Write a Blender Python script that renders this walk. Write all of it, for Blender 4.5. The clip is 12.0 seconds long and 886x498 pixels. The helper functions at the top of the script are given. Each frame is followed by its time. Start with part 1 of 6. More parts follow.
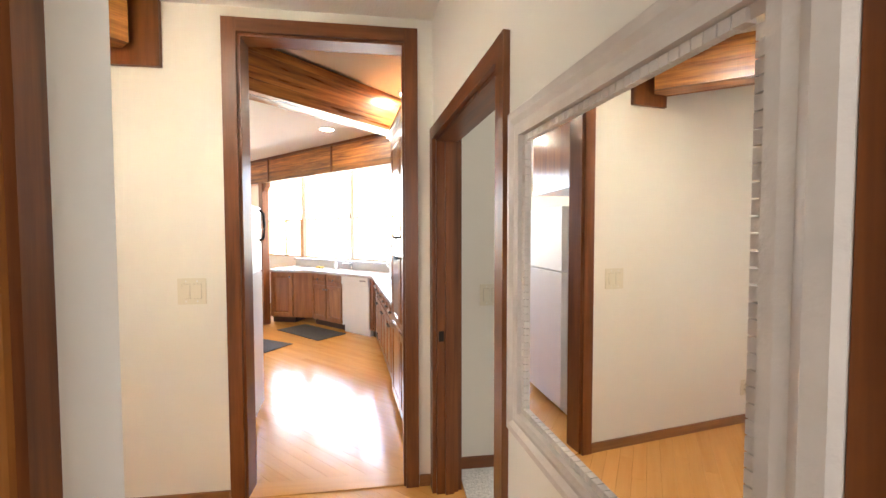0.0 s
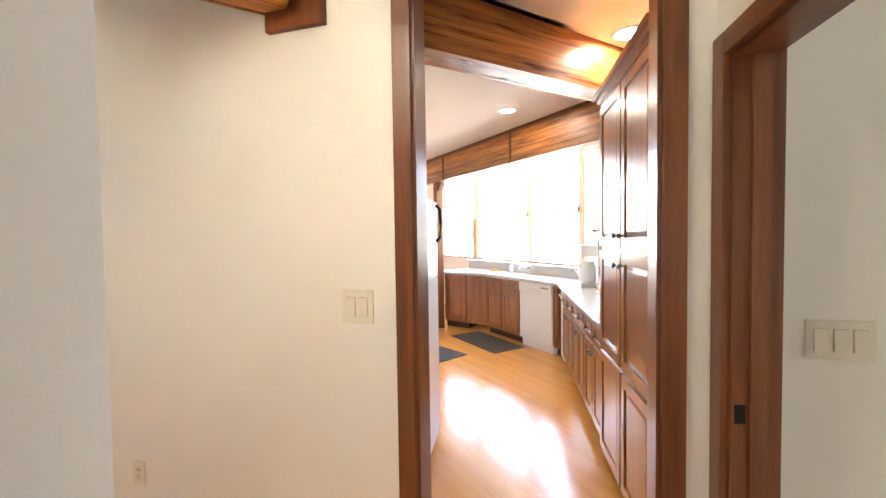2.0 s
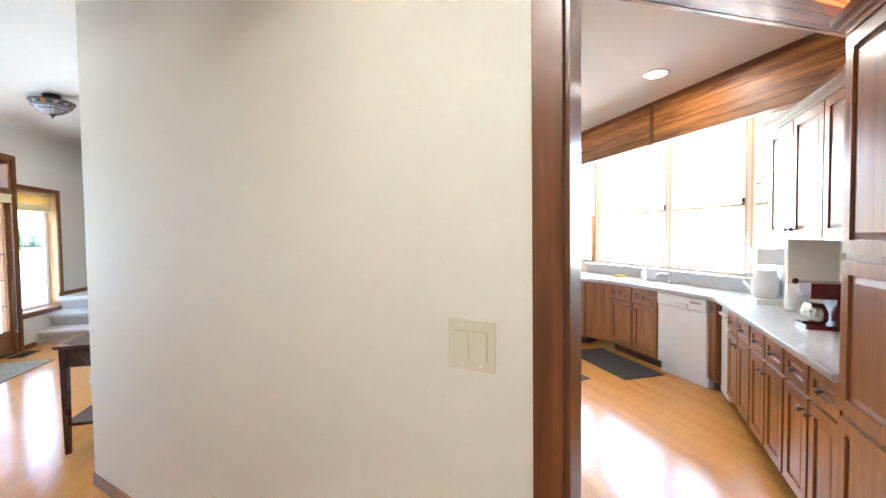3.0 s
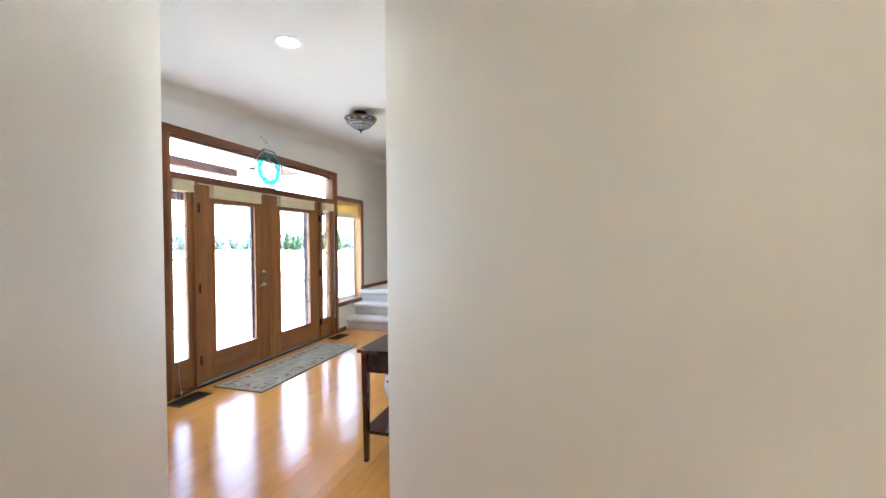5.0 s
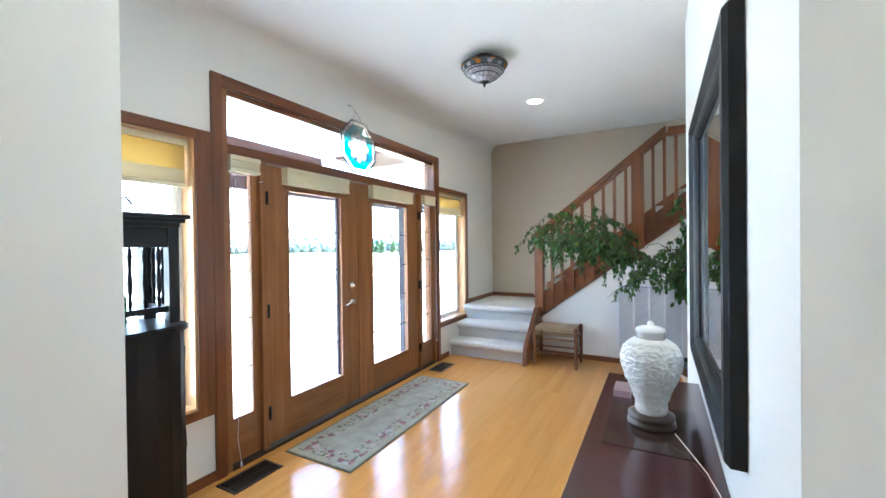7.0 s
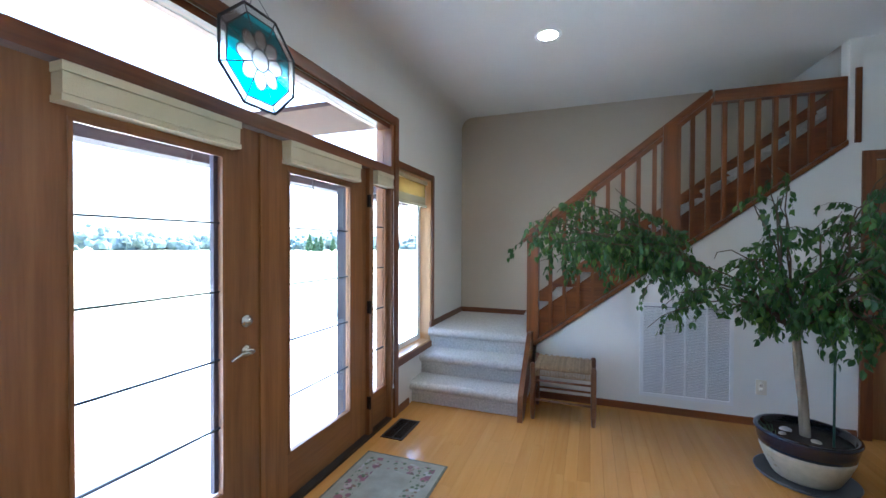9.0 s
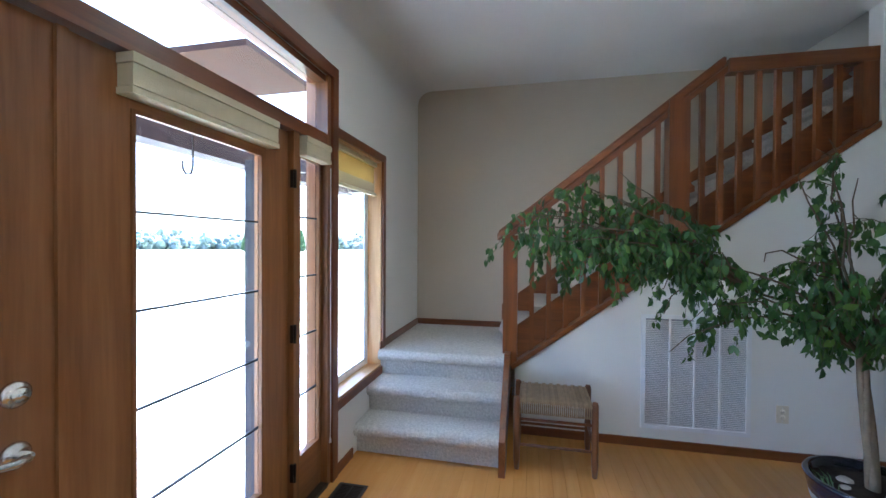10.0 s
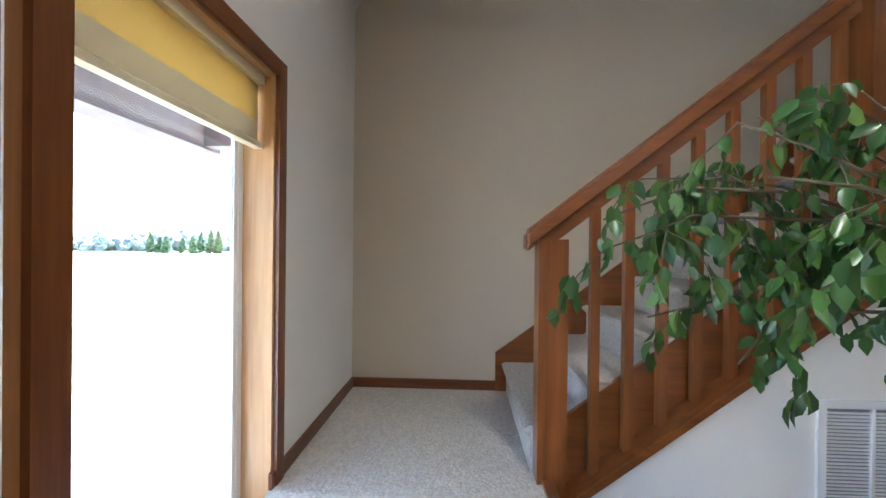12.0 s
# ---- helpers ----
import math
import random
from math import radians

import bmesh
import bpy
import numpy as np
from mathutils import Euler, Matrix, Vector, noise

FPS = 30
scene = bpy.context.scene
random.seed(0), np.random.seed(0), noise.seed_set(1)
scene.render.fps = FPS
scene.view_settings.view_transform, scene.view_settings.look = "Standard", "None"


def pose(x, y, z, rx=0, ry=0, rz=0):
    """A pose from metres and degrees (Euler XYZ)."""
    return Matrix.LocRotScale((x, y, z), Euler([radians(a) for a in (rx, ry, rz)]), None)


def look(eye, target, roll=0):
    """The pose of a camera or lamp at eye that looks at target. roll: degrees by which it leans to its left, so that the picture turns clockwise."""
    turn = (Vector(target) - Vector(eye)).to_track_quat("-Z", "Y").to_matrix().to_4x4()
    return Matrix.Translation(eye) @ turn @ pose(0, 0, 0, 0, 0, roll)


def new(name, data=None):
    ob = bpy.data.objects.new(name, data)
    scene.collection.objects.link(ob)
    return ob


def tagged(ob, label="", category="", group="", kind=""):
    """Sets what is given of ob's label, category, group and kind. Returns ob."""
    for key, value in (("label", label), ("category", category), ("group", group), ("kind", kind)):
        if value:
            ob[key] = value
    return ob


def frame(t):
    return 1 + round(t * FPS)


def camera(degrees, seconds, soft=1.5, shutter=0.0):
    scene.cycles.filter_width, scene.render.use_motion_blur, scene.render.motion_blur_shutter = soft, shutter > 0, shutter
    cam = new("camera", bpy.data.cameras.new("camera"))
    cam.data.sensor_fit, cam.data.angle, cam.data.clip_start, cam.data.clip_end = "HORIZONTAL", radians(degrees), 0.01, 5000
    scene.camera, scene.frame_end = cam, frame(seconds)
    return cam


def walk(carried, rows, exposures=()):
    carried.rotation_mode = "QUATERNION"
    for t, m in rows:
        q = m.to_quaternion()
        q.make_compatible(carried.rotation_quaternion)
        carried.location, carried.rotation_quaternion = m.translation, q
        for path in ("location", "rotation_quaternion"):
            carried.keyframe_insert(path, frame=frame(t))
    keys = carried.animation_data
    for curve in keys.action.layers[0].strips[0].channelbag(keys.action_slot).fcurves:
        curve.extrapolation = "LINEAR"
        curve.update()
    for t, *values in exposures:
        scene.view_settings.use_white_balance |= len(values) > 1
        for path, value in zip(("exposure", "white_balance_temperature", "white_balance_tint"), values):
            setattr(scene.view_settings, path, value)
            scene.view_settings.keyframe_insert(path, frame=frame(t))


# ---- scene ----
cam = camera(95.9, 12.0)
PATH = [
    (0, (0.522, -0.055, 1.52), (-0.691, 1.533, 1.443), -0.1),
    (0.5, (0.431, 0.002, 1.518), (-0.982, 1.416, 1.444), -0.7),
    (1, (0.306, 0.127, 1.51), (-1.298, 1.319, 1.448), -0.5),
    (1.5, (0.074, 0.234, 1.511), (-1.62, 1.294, 1.433), -0.7),
    (2, (-0.242, 0.335, 1.505), (-1.984, 1.313, 1.437), -0.8),
    (2.5, (-0.522, 0.423, 1.501), (-2.354, 1.224, 1.44), -0.8),
    (3, (-0.839, 0.482, 1.518), (-2.77, 0.996, 1.45), -0.7),
    (3.5, (-1.153, 0.391, 1.496), (-3.144, 0.576, 1.446), -0.6),
    (5.3, (-1.975, -0.225, 1.504), (-3.851, -0.917, 1.48), -0.7),
    (5.5, (-2.131, -0.347, 1.494), (-3.986, -1.094, 1.48), -0.9),
    (6, (-2.431, -0.615, 1.494), (-4.235, -1.479, 1.487), -0.8),
    (6.5, (-2.712, -0.878, 1.505), (-4.477, -1.819, 1.489), -0.8),
    (7, (-3.016, -1.178, 1.51), (-4.776, -2.129, 1.494), -0.7),
    (7.2, (-3.171, -1.246, 1.545), (-4.917, -2.221, 1.504), -0.2),
    (8.8, (-4.197, -2.025, 1.554), (-6.058, -2.759, 1.522), 0.2),
    (9, (-4.379, -2.102, 1.538), (-6.257, -2.79, 1.516), 0.2),
    (9.5, (-4.779, -2.329, 1.54), (-6.696, -2.898, 1.517), 0.2),
    (10, (-5.206, -2.481, 1.529), (-7.16, -2.91, 1.507), 0.3),
    (10.5, (-5.663, -2.649, 1.574), (-7.634, -2.986, 1.536), 0.1),
    (11, (-6.111, -2.747, 1.63), (-8.094, -3.0, 1.556), 0.2),
    (11.5, (-6.471, -2.941, 1.619), (-8.467, -3.03, 1.544), -0.1),
    (12, (-6.918, -3.002, 1.57), (-8.916, -3.099, 1.563), 0.6),
]
walk(cam, [(t, look(eye, target, roll)) for t, eye, target, roll in PATH], [(0, 4.55, 5950, 13), (1.5, 4.62, 5900, 13), (2.2, 4.48, 5750, 11), (3.0, 4.4, 5200, 7), (3.7, 4.05, 5550, 10), (5.5, 4.18, 5300, 7), (7.2, 4.2, 4980, 4), (9.0, 3.55, 4750, 7), (9.6, 3.48, 4780, 7), (10.5, 3.55, 4800, 8), (11.4, 3.74, 5000, 9), (12, 3.74, 5250, 10)])

# ---- light ----
world = bpy.data.worlds.new("sky")
scene.world = world
world.use_nodes = True
wnt = world.node_tree
sky = wnt.nodes.new("ShaderNodeTexSky")
sky.sky_type = "NISHITA"
sky.sun_disc = False
sky.sun_elevation, sky.sun_rotation = radians(61), radians(-90)
sky.air_density, sky.dust_density = 1.0, 3.0
wnt.links.new(sky.outputs["Color"], wnt.nodes["Background"].inputs["Color"])
wnt.nodes["Background"].inputs["Strength"].default_value = 0.15
sun = new("sun", bpy.data.lights.new("sun", "SUN"))
sun.data.energy, sun.data.angle, sun.data.color = 4.0, radians(3), (1.0, 0.95, 0.88)
sun.matrix_basis = look((-20, 1.0, 36), (0, 0, 0))


def window_light(name, x0, x1, y, z0, z1, watts, facing, color=(0.93, 0.97, 1.0)):
    lamp = bpy.data.lights.new(name, "AREA")
    lamp.shape, lamp.size, lamp.size_y, lamp.energy, lamp.color = "RECTANGLE", abs(x1 - x0), z1 - z0, watts, color
    ob = new(name, lamp)
    c = Vector(((x0 + x1) / 2, y, (z0 + z1) / 2))
    ob.matrix_basis = look(c, c + Vector((0, facing, 0)))


window_light("kitchen_daylight", -8.0, -2.9, 4.80, 1.0, 2.72, 8.0, -1)


def den_light(name, m, w, h, watts):
    lamp = bpy.data.lights.new(name, "AREA")
    lamp.shape, lamp.size, lamp.size_y, lamp.energy, lamp.color = "RECTANGLE", w, h, watts, (1.0, 0.95, 0.86)
    new(name, lamp).matrix_basis = m


window_light("foyer_daylight", -4.40, -3.50, -3.95, 0.55, 1.88, 1.8, 1)
# Unseen lamp added to brighten the den; the wall behind it has no window.
den_light("den_fill", look((5.02 * 0.7071 - 1.5 * 0.7071, 5.02 * 0.7071 + 1.5 * 0.7071, 1.6), (0, 1.5, 1.4)), 1.6, 1.3, 4.2)
# Fill lamp added out of view, before the solid end wall of the hall.
den_light("hall_fill", look((0.2 * 0.7071 + 1.60 * 0.7071, 0.2 * 0.7071 - 1.60 * 0.7071, 1.6), (-1.0, 1.2, 1.5)), 0.9, 1.3, 0.6)


def can_lamp(name, x, y, z, watts, color=(1.0, 0.82, 0.58)):
    lamp = bpy.data.lights.new(name, "SPOT")
    lamp.energy, lamp.color, lamp.spot_size, lamp.spot_blend, lamp.shadow_soft_size = watts, color, radians(130), 0.8, 0.06
    ob = new(name, lamp)
    ob.matrix_basis = look((x, y, z), (x, y, 0))


CANS = [(-7.54, -2.41, 3.1448), (-4.30, -2.04, 3.0), (-2.75, -0.55, 2.944), (-1.88, 2.60, 2.75), (-3.45, 2.90, 2.75), (-1.10, 0.04, 2.76)]
WATTS = [4.5, 1.1, 0.6, 1.4, 1.3, 2.0]
for (cx_, cy_, cz_), w_ in zip(CANS, WATTS):
    can_lamp("can_bulb", cx_, cy_, cz_ - 0.012, w_, (1.0, 0.88, 0.70) if cx_ < -4 else (1.0, 0.82, 0.58))

# ---- materials helpers ----
SQ = math.sqrt(0.5)


def mat(name, color, rough=0.5, metal=0.0, spec=0.5, bump=0.0, bscale=40.0, var=0.0, vscale=3.0, coat=0.0, stretch=(1, 1, 1), rand=0.0):
    """A plain surface with tone variation at two scales and fine relief."""
    m = bpy.data.materials.new(name)
    m.use_nodes = True
    nt = m.node_tree
    b = nt.nodes["Principled BSDF"]
    b.inputs["Base Color"].default_value = (*color, 1)
    b.inputs["Roughness"].default_value = rough
    b.inputs["Metallic"].default_value = metal
    b.inputs["Specular IOR Level"].default_value = spec
    b.inputs["Coat Weight"].default_value = coat
    b.inputs["Coat Roughness"].default_value = 0.12
    tc = nt.nodes.new("ShaderNodeTexCoord")
    mp = nt.nodes.new("ShaderNodeMapping")
    mp.inputs["Scale"].default_value = stretch
    nt.links.new(tc.outputs["Object"], mp.inputs["Vector"])
    if var:
        n1 = nt.nodes.new("ShaderNodeTexNoise")
        n1.inputs["Scale"].default_value = vscale
        n1.inputs["Detail"].default_value = 6
        nt.links.new(mp.outputs["Vector"], n1.inputs["Vector"])
        r = nt.nodes.new("ShaderNodeMapRange")
        r.inputs["From Min"].default_value, r.inputs["From Max"].default_value = 0.3, 0.7
        r.inputs["To Min"].default_value, r.inputs["To Max"].default_value = 1 - var, 1 + var
        nt.links.new(n1.outputs["Fac"], r.inputs["Value"])
        mx = nt.nodes.new("ShaderNodeVectorMath")
        mx.operation = "SCALE"
        mx.inputs[0].default_value = color
        nt.links.new(r.outputs["Result"], mx.inputs["Scale"])
        out = mx.outputs["Vector"]
        if rand:
            oi = nt.nodes.new("ShaderNodeObjectInfo")
            r2 = nt.nodes.new("ShaderNodeMapRange")
            r2.inputs["To Min"].default_value, r2.inputs["To Max"].default_value = 1 - rand, 1 + rand
            nt.links.new(oi.outputs["Random"], r2.inputs["Value"])
            m2 = nt.nodes.new("ShaderNodeVectorMath")
            m2.operation = "SCALE"
            nt.links.new(out, m2.inputs[0])
            nt.links.new(r2.outputs["Result"], m2.inputs["Scale"])
            out = m2.outputs["Vector"]
        nt.links.new(out, b.inputs["Base Color"])
        rr = nt.nodes.new("ShaderNodeMapRange")
        rr.inputs["To Min"].default_value, rr.inputs["To Max"].default_value = max(0.02, rough - 0.08), min(1, rough + 0.08)
        nt.links.new(n1.outputs["Fac"], rr.inputs["Value"])
        nt.links.new(rr.outputs["Result"], b.inputs["Roughness"])
    if bump:
        n2 = nt.nodes.new("ShaderNodeTexNoise")
        n2.inputs["Scale"].default_value = bscale
        n2.inputs["Detail"].default_value = 3
        nt.links.new(mp.outputs["Vector"], n2.inputs["Vector"])
        bp = nt.nodes.new("ShaderNodeBump")
        bp.inputs["Strength"].default_value = bump
        bp.inputs["Distance"].default_value = 0.01
        nt.links.new(n2.outputs["Fac"], bp.inputs["Height"])
        nt.links.new(bp.outputs["Normal"], b.inputs["Normal"])
    return m


def wood(name, dark, light, axis="z", rough=0.35, coat=0.25, scale=1.0, knots=0.0, rand=0.08, island=False):
    """Stained wood: grain drawn out along one axis, pores, rings and a little wear."""
    m = bpy.data.materials.new(name)
    m.use_nodes = True
    nt = m.node_tree
    b = nt.nodes["Principled BSDF"]
    b.inputs["Coat Weight"].default_value = coat
    b.inputs["Coat Roughness"].default_value = 0.15
    tc = nt.nodes.new("ShaderNodeTexCoord")
    mp = nt.nodes.new("ShaderNodeMapping")
    along, across = 0.9 * scale, 16.0 * scale
    mp.inputs["Scale"].default_value = tuple(along if a == axis else across for a in "xyz")
    nt.links.new(tc.outputs["Object"], mp.inputs["Vector"])
    oi = nt.nodes.new("ShaderNodeObjectInfo")
    rnd = oi.outputs["Random"]
    if island:
        rnd = nt.nodes.new("ShaderNodeNewGeometry").outputs["Random Per Island"]
    off = nt.nodes.new("ShaderNodeVectorMath")
    off.operation = "MULTIPLY_ADD"
    off.inputs[1].default_value = (37, 53, 71)
    nt.links.new(rnd, off.inputs[0])
    nt.links.new(mp.outputs["Vector"], off.inputs[2])
    n1 = nt.nodes.new("ShaderNodeTexNoise")
    n1.inputs["Scale"].default_value = 1.3
    n1.inputs["Detail"].default_value = 8
    n1.inputs["Distortion"].default_value = 0.6
    nt.links.new(off.outputs["Vector"], n1.inputs["Vector"])
    n2 = nt.nodes.new("ShaderNodeTexNoise")
    n2.inputs["Scale"].default_value = 7.0
    n2.inputs["Detail"].default_value = 4
    nt.links.new(off.outputs["Vector"], n2.inputs["Vector"])
    add = nt.nodes.new("ShaderNodeMath")
    add.operation = "MULTIPLY_ADD"
    add.inputs[1].default_value = 0.35
    nt.links.new(n2.outputs["Fac"], add.inputs[0])
    nt.links.new(n1.outputs["Fac"], add.inputs[2])
    ramp = nt.nodes.new("ShaderNodeValToRGB")
    ramp.color_ramp.elements[0].position, ramp.color_ramp.elements[1].position = 0.45, 0.88
    ramp.color_ramp.elements[0].color, ramp.color_ramp.elements[1].color = (*dark, 1), (*light, 1)
    nt.links.new(add.outputs["Value"], ramp.inputs["Fac"])
    out = ramp.outputs["Color"]
    if knots:
        vo = nt.nodes.new("ShaderNodeTexVoronoi")
        vo.inputs["Scale"].default_value = 0.45
        nt.links.new(off.outputs["Vector"], vo.inputs["Vector"])
        kr = nt.nodes.new("ShaderNodeMapRange")
        kr.inputs["From Min"].default_value, kr.inputs["From Max"].default_value = 0.04, 0.16
        kr.inputs["To Min"].default_value, kr.inputs["To Max"].default_value = 1 - knots, 1
        nt.links.new(vo.outputs["Distance"], kr.inputs["Value"])
        ks = nt.nodes.new("ShaderNodeVectorMath")
        ks.operation = "SCALE"
        nt.links.new(out, ks.inputs[0])
        nt.links.new(kr.outputs["Result"], ks.inputs["Scale"])
        out = ks.outputs["Vector"]
    r2 = nt.nodes.new("ShaderNodeMapRange")
    r2.inputs["To Min"].default_value, r2.inputs["To Max"].default_value = 1 - rand, 1 + rand
    nt.links.new(rnd, r2.inputs["Value"])
    sc = nt.nodes.new("ShaderNodeVectorMath")
    sc.operation = "SCALE"
    nt.links.new(out, sc.inputs[0])
    nt.links.new(r2.outputs["Result"], sc.inputs["Scale"])
    nt.links.new(sc.outputs["Vector"], b.inputs["Base Color"])
    rr = nt.nodes.new("ShaderNodeMapRange")
    rr.inputs["To Min"].default_value, rr.inputs["To Max"].default_value = rough - 0.07, rough + 0.1
    nt.links.new(n1.outputs["Fac"], rr.inputs["Value"])
    nt.links.new(rr.outputs["Result"], b.inputs["Roughness"])
    bp = nt.nodes.new("ShaderNodeBump")
    bp.inputs["Strength"].default_value = 0.08
    bp.inputs["Distance"].default_value = 0.004
    nt.links.new(n2.outputs["Fac"], bp.inputs["Height"])
    nt.links.new(bp.outputs["Normal"], b.inputs["Normal"])
    return m


def glowing(name, color, strength):
    m = bpy.data.materials.new(name)
    m.use_nodes = True
    b = m.node_tree.nodes["Principled BSDF"]
    b.inputs["Base Color"].default_value = (*color, 1)
    b.inputs["Emission Color"].default_value = (*color, 1)
    b.inputs["Emission Strength"].default_value = strength
    return m


def glass(name, tint=(1, 1, 1), rough=0.0):
    m = bpy.data.materials.new(name)
    m.use_nodes = True
    b = m.node_tree.nodes["Principled BSDF"]
    b.inputs["Base Color"].default_value = (*tint, 1)
    b.inputs["Roughness"].default_value = rough
    b.inputs["Transmission Weight"].default_value = 1.0
    b.inputs["IOR"].default_value = 1.45
    return m


# ---- mesh helpers ----
def box(bm, x0, x1, y0, y1, z0, z1, m=None):
    vs = [bm.verts.new(v) for v in ((x0, y0, z0), (x1, y0, z0), (x1, y1, z0), (x0, y1, z0), (x0, y0, z1), (x1, y0, z1), (x1, y1, z1), (x0, y1, z1))]
    for f in ((0, 3, 2, 1), (4, 5, 6, 7), (0, 1, 5, 4), (1, 2, 6, 5), (2, 3, 7, 6), (3, 0, 4, 7)):
        bm.faces.new([vs[i] for i in f])
    if m is not None:
        bmesh.ops.transform(bm, matrix=m, verts=vs)
    return vs


def prism(bm, pts, axis, a, b):
    """A flat outline, given in the two other axes in order, drawn out along the axis from a to b."""
    def put(p, h):
        return {"x": (h, p[0], p[1]), "y": (p[0], h, p[1]), "z": (p[0], p[1], h)}[axis]
    lo = [bm.verts.new(put(p, a)) for p in pts]
    hi = [bm.verts.new(put(p, b)) for p in pts]
    n = len(pts)
    fs = [bm.faces.new(lo), bm.faces.new(hi)]
    for i in range(n):
        fs.append(bm.faces.new((lo[i], lo[(i + 1) % n], hi[(i + 1) % n], hi[i])))
    bmesh.ops.recalc_face_normals(bm, faces=fs)
    return lo + hi


def lathe(bm, profile, seg=24, cx=0.0, cy=0.0, squash=1.0):
    """A turned shape from (radius, height) pairs."""
    rings = []
    for r, z in profile:
        rings.append([bm.verts.new((cx + r * math.cos(2 * math.pi * i / seg), cy + squash * r * math.sin(2 * math.pi * i / seg), z)) for i in range(seg)])
    fs = []
    for a, b in zip(rings, rings[1:]):
        for i in range(seg):
            fs.append(bm.faces.new((a[i], a[(i + 1) % seg], b[(i + 1) % seg], b[i])))
    if profile[0][0] > 1e-4:
        fs.append(bm.faces.new(list(reversed(rings[0]))))
    if profile[-1][0] > 1e-4:
        fs.append(bm.faces.new(rings[-1]))
    for f in fs:
        f.smooth = True


def tube(bm, pts, radii, seg=8):
    """A round rod through points, with a radius at each."""
    if not hasattr(radii, "__len__"):
        radii = [radii] * len(pts)
    rings = []
    for i, p in enumerate(pts):
        p = Vector(p)
        d = Vector(pts[min(i + 1, len(pts) - 1)]) - Vector(pts[max(i - 1, 0)])
        q = d.to_track_quat("Z", "Y")
        rings.append([bm.verts.new(p + q @ Vector((radii[i] * math.cos(2 * math.pi * k / seg), radii[i] * math.sin(2 * math.pi * k / seg), 0))) for k in range(seg)])
    for a, b in zip(rings, rings[1:]):
        for k in range(seg):
            f = bm.faces.new((a[k], a[(k + 1) % seg], b[(k + 1) % seg], b[k]))
            f.smooth = True
    bm.faces.new(list(reversed(rings[0])))
    bm.faces.new(rings[-1])


def bevel(bm, w, seg=2, angle=0.6):
    es = [e for e in bm.edges if len(e.link_faces) == 2 and e.calc_face_angle(0) > angle]
    bmesh.ops.bevel(bm, geom=es, offset=w, segments=seg, affect="EDGES", clamp_overlap=True)


def mesh_of(name, bm, material):
    bmesh.ops.recalc_face_normals(bm, faces=bm.faces)
    me = bpy.data.meshes.new(name)
    bm.to_mesh(me)
    bm.free()
    me.materials.append(material)
    return me


def part(name, bm, material, parent=None, label="", m=None):
    """One mesh object under a thing or under a part."""
    ob = new(name, mesh_of(name, bm, material))
    ob.parent = parent
    if m is not None:
        ob.matrix_basis = m
    if label:
        tagged(ob, label)
    return ob


def thing(name, m, label, category, group=""):
    ob = new(name)
    ob.empty_display_size = 0.1
    ob.matrix_basis = m
    return tagged(ob, label, category, group)


def solid(name, bm, material, label, category, m=None, group="", kind=""):
    """A thing that is one mesh."""
    ob = part(name, bm, material, None, "", m)
    return tagged(ob, label, category, group, kind)


def boxed(name, spans, material, parent=None, label="", m=None, bev=0.0):
    """One mesh of one or more boxes."""
    bm = bmesh.new()
    if isinstance(spans[0], (int, float)):
        spans = [spans]
    for s in spans:
        box(bm, *s)
    if bev:
        bevel(bm, bev)
    return part(name, bm, material, parent, label, m)


def structure(name, spans, material, label, category, m=None, bev=0.0):
    return tagged(boxed(name, spans, material, None, "", m, bev), label, category, "", "structure")


def wall_with_holes(bm, x0, x1, z0, z1, y0, y1, holes):
    """A wall along x from y0 to y1 thick, with rectangular openings (hx0, hx1, hz0, hz1)."""
    xs = sorted({x0, x1, *[h[0] for h in holes], *[h[1] for h in holes]})
    for a, b in zip(xs, xs[1:]):
        mid = (a + b) / 2
        cuts = sorted((h[2], h[3]) for h in holes if h[0] <= mid <= h[1])
        z = z0
        for c, d in cuts:
            if c > z + 1e-4:
                box(bm, a, b, y0, y1, z, c)
            z = max(z, d)
        if z < z1 - 1e-4:
            box(bm, a, b, y0, y1, z, z1)
    bmesh.ops.remove_doubles(bm, verts=bm.verts, dist=1e-5)
    inner = [f for f in bm.faces if any(g is not f and (f.calc_center_median() - g.calc_center_median()).length < 1e-5 for e in f.edges for g in e.link_faces)]
    bmesh.ops.delete(bm, geom=inner, context="FACES")


HALL = Matrix(((SQ, -SQ, 0, 0), (SQ, SQ, 0, 0), (0, 0, 1, 0), (0, 0, 0, 1)))   # hall axes: x along the switch wall, y into the kitchen


def hall(u, v, z=0, turn=0):
    return HALL @ pose(u, v, z, 0, 0, turn)


# ---- materials ----
PAINT = mat("cream_wall_paint", (0.80, 0.76, 0.67), 0.6, bump=0.04, bscale=190, var=0.025, vscale=1.2)
PAINT_WHITE = mat("white_wall_paint", (0.80, 0.79, 0.75), 0.55, bump=0.04, bscale=190, var=0.025, vscale=1.2)
PAINT_GREIGE = mat("greige_wall_paint", (0.53, 0.46, 0.355), 0.6, bump=0.04, bscale=190, var=0.03, vscale=1.2)
CEILING = mat("textured_ceiling_paint", (0.82, 0.81, 0.77), 0.75, bump=0.35, bscale=90, var=0.02, vscale=1.0)
TRIM_Z = wood("stained_fir_upright", (0.100, 0.027, 0.006), (0.215, 0.067, 0.015), "z")
TRIM_X = wood("stained_fir_along", (0.100, 0.027, 0.006), (0.215, 0.067, 0.015), "x")
TRIM_Y = wood("stained_fir_cross", (0.100, 0.027, 0.006), (0.215, 0.067, 0.015), "y")
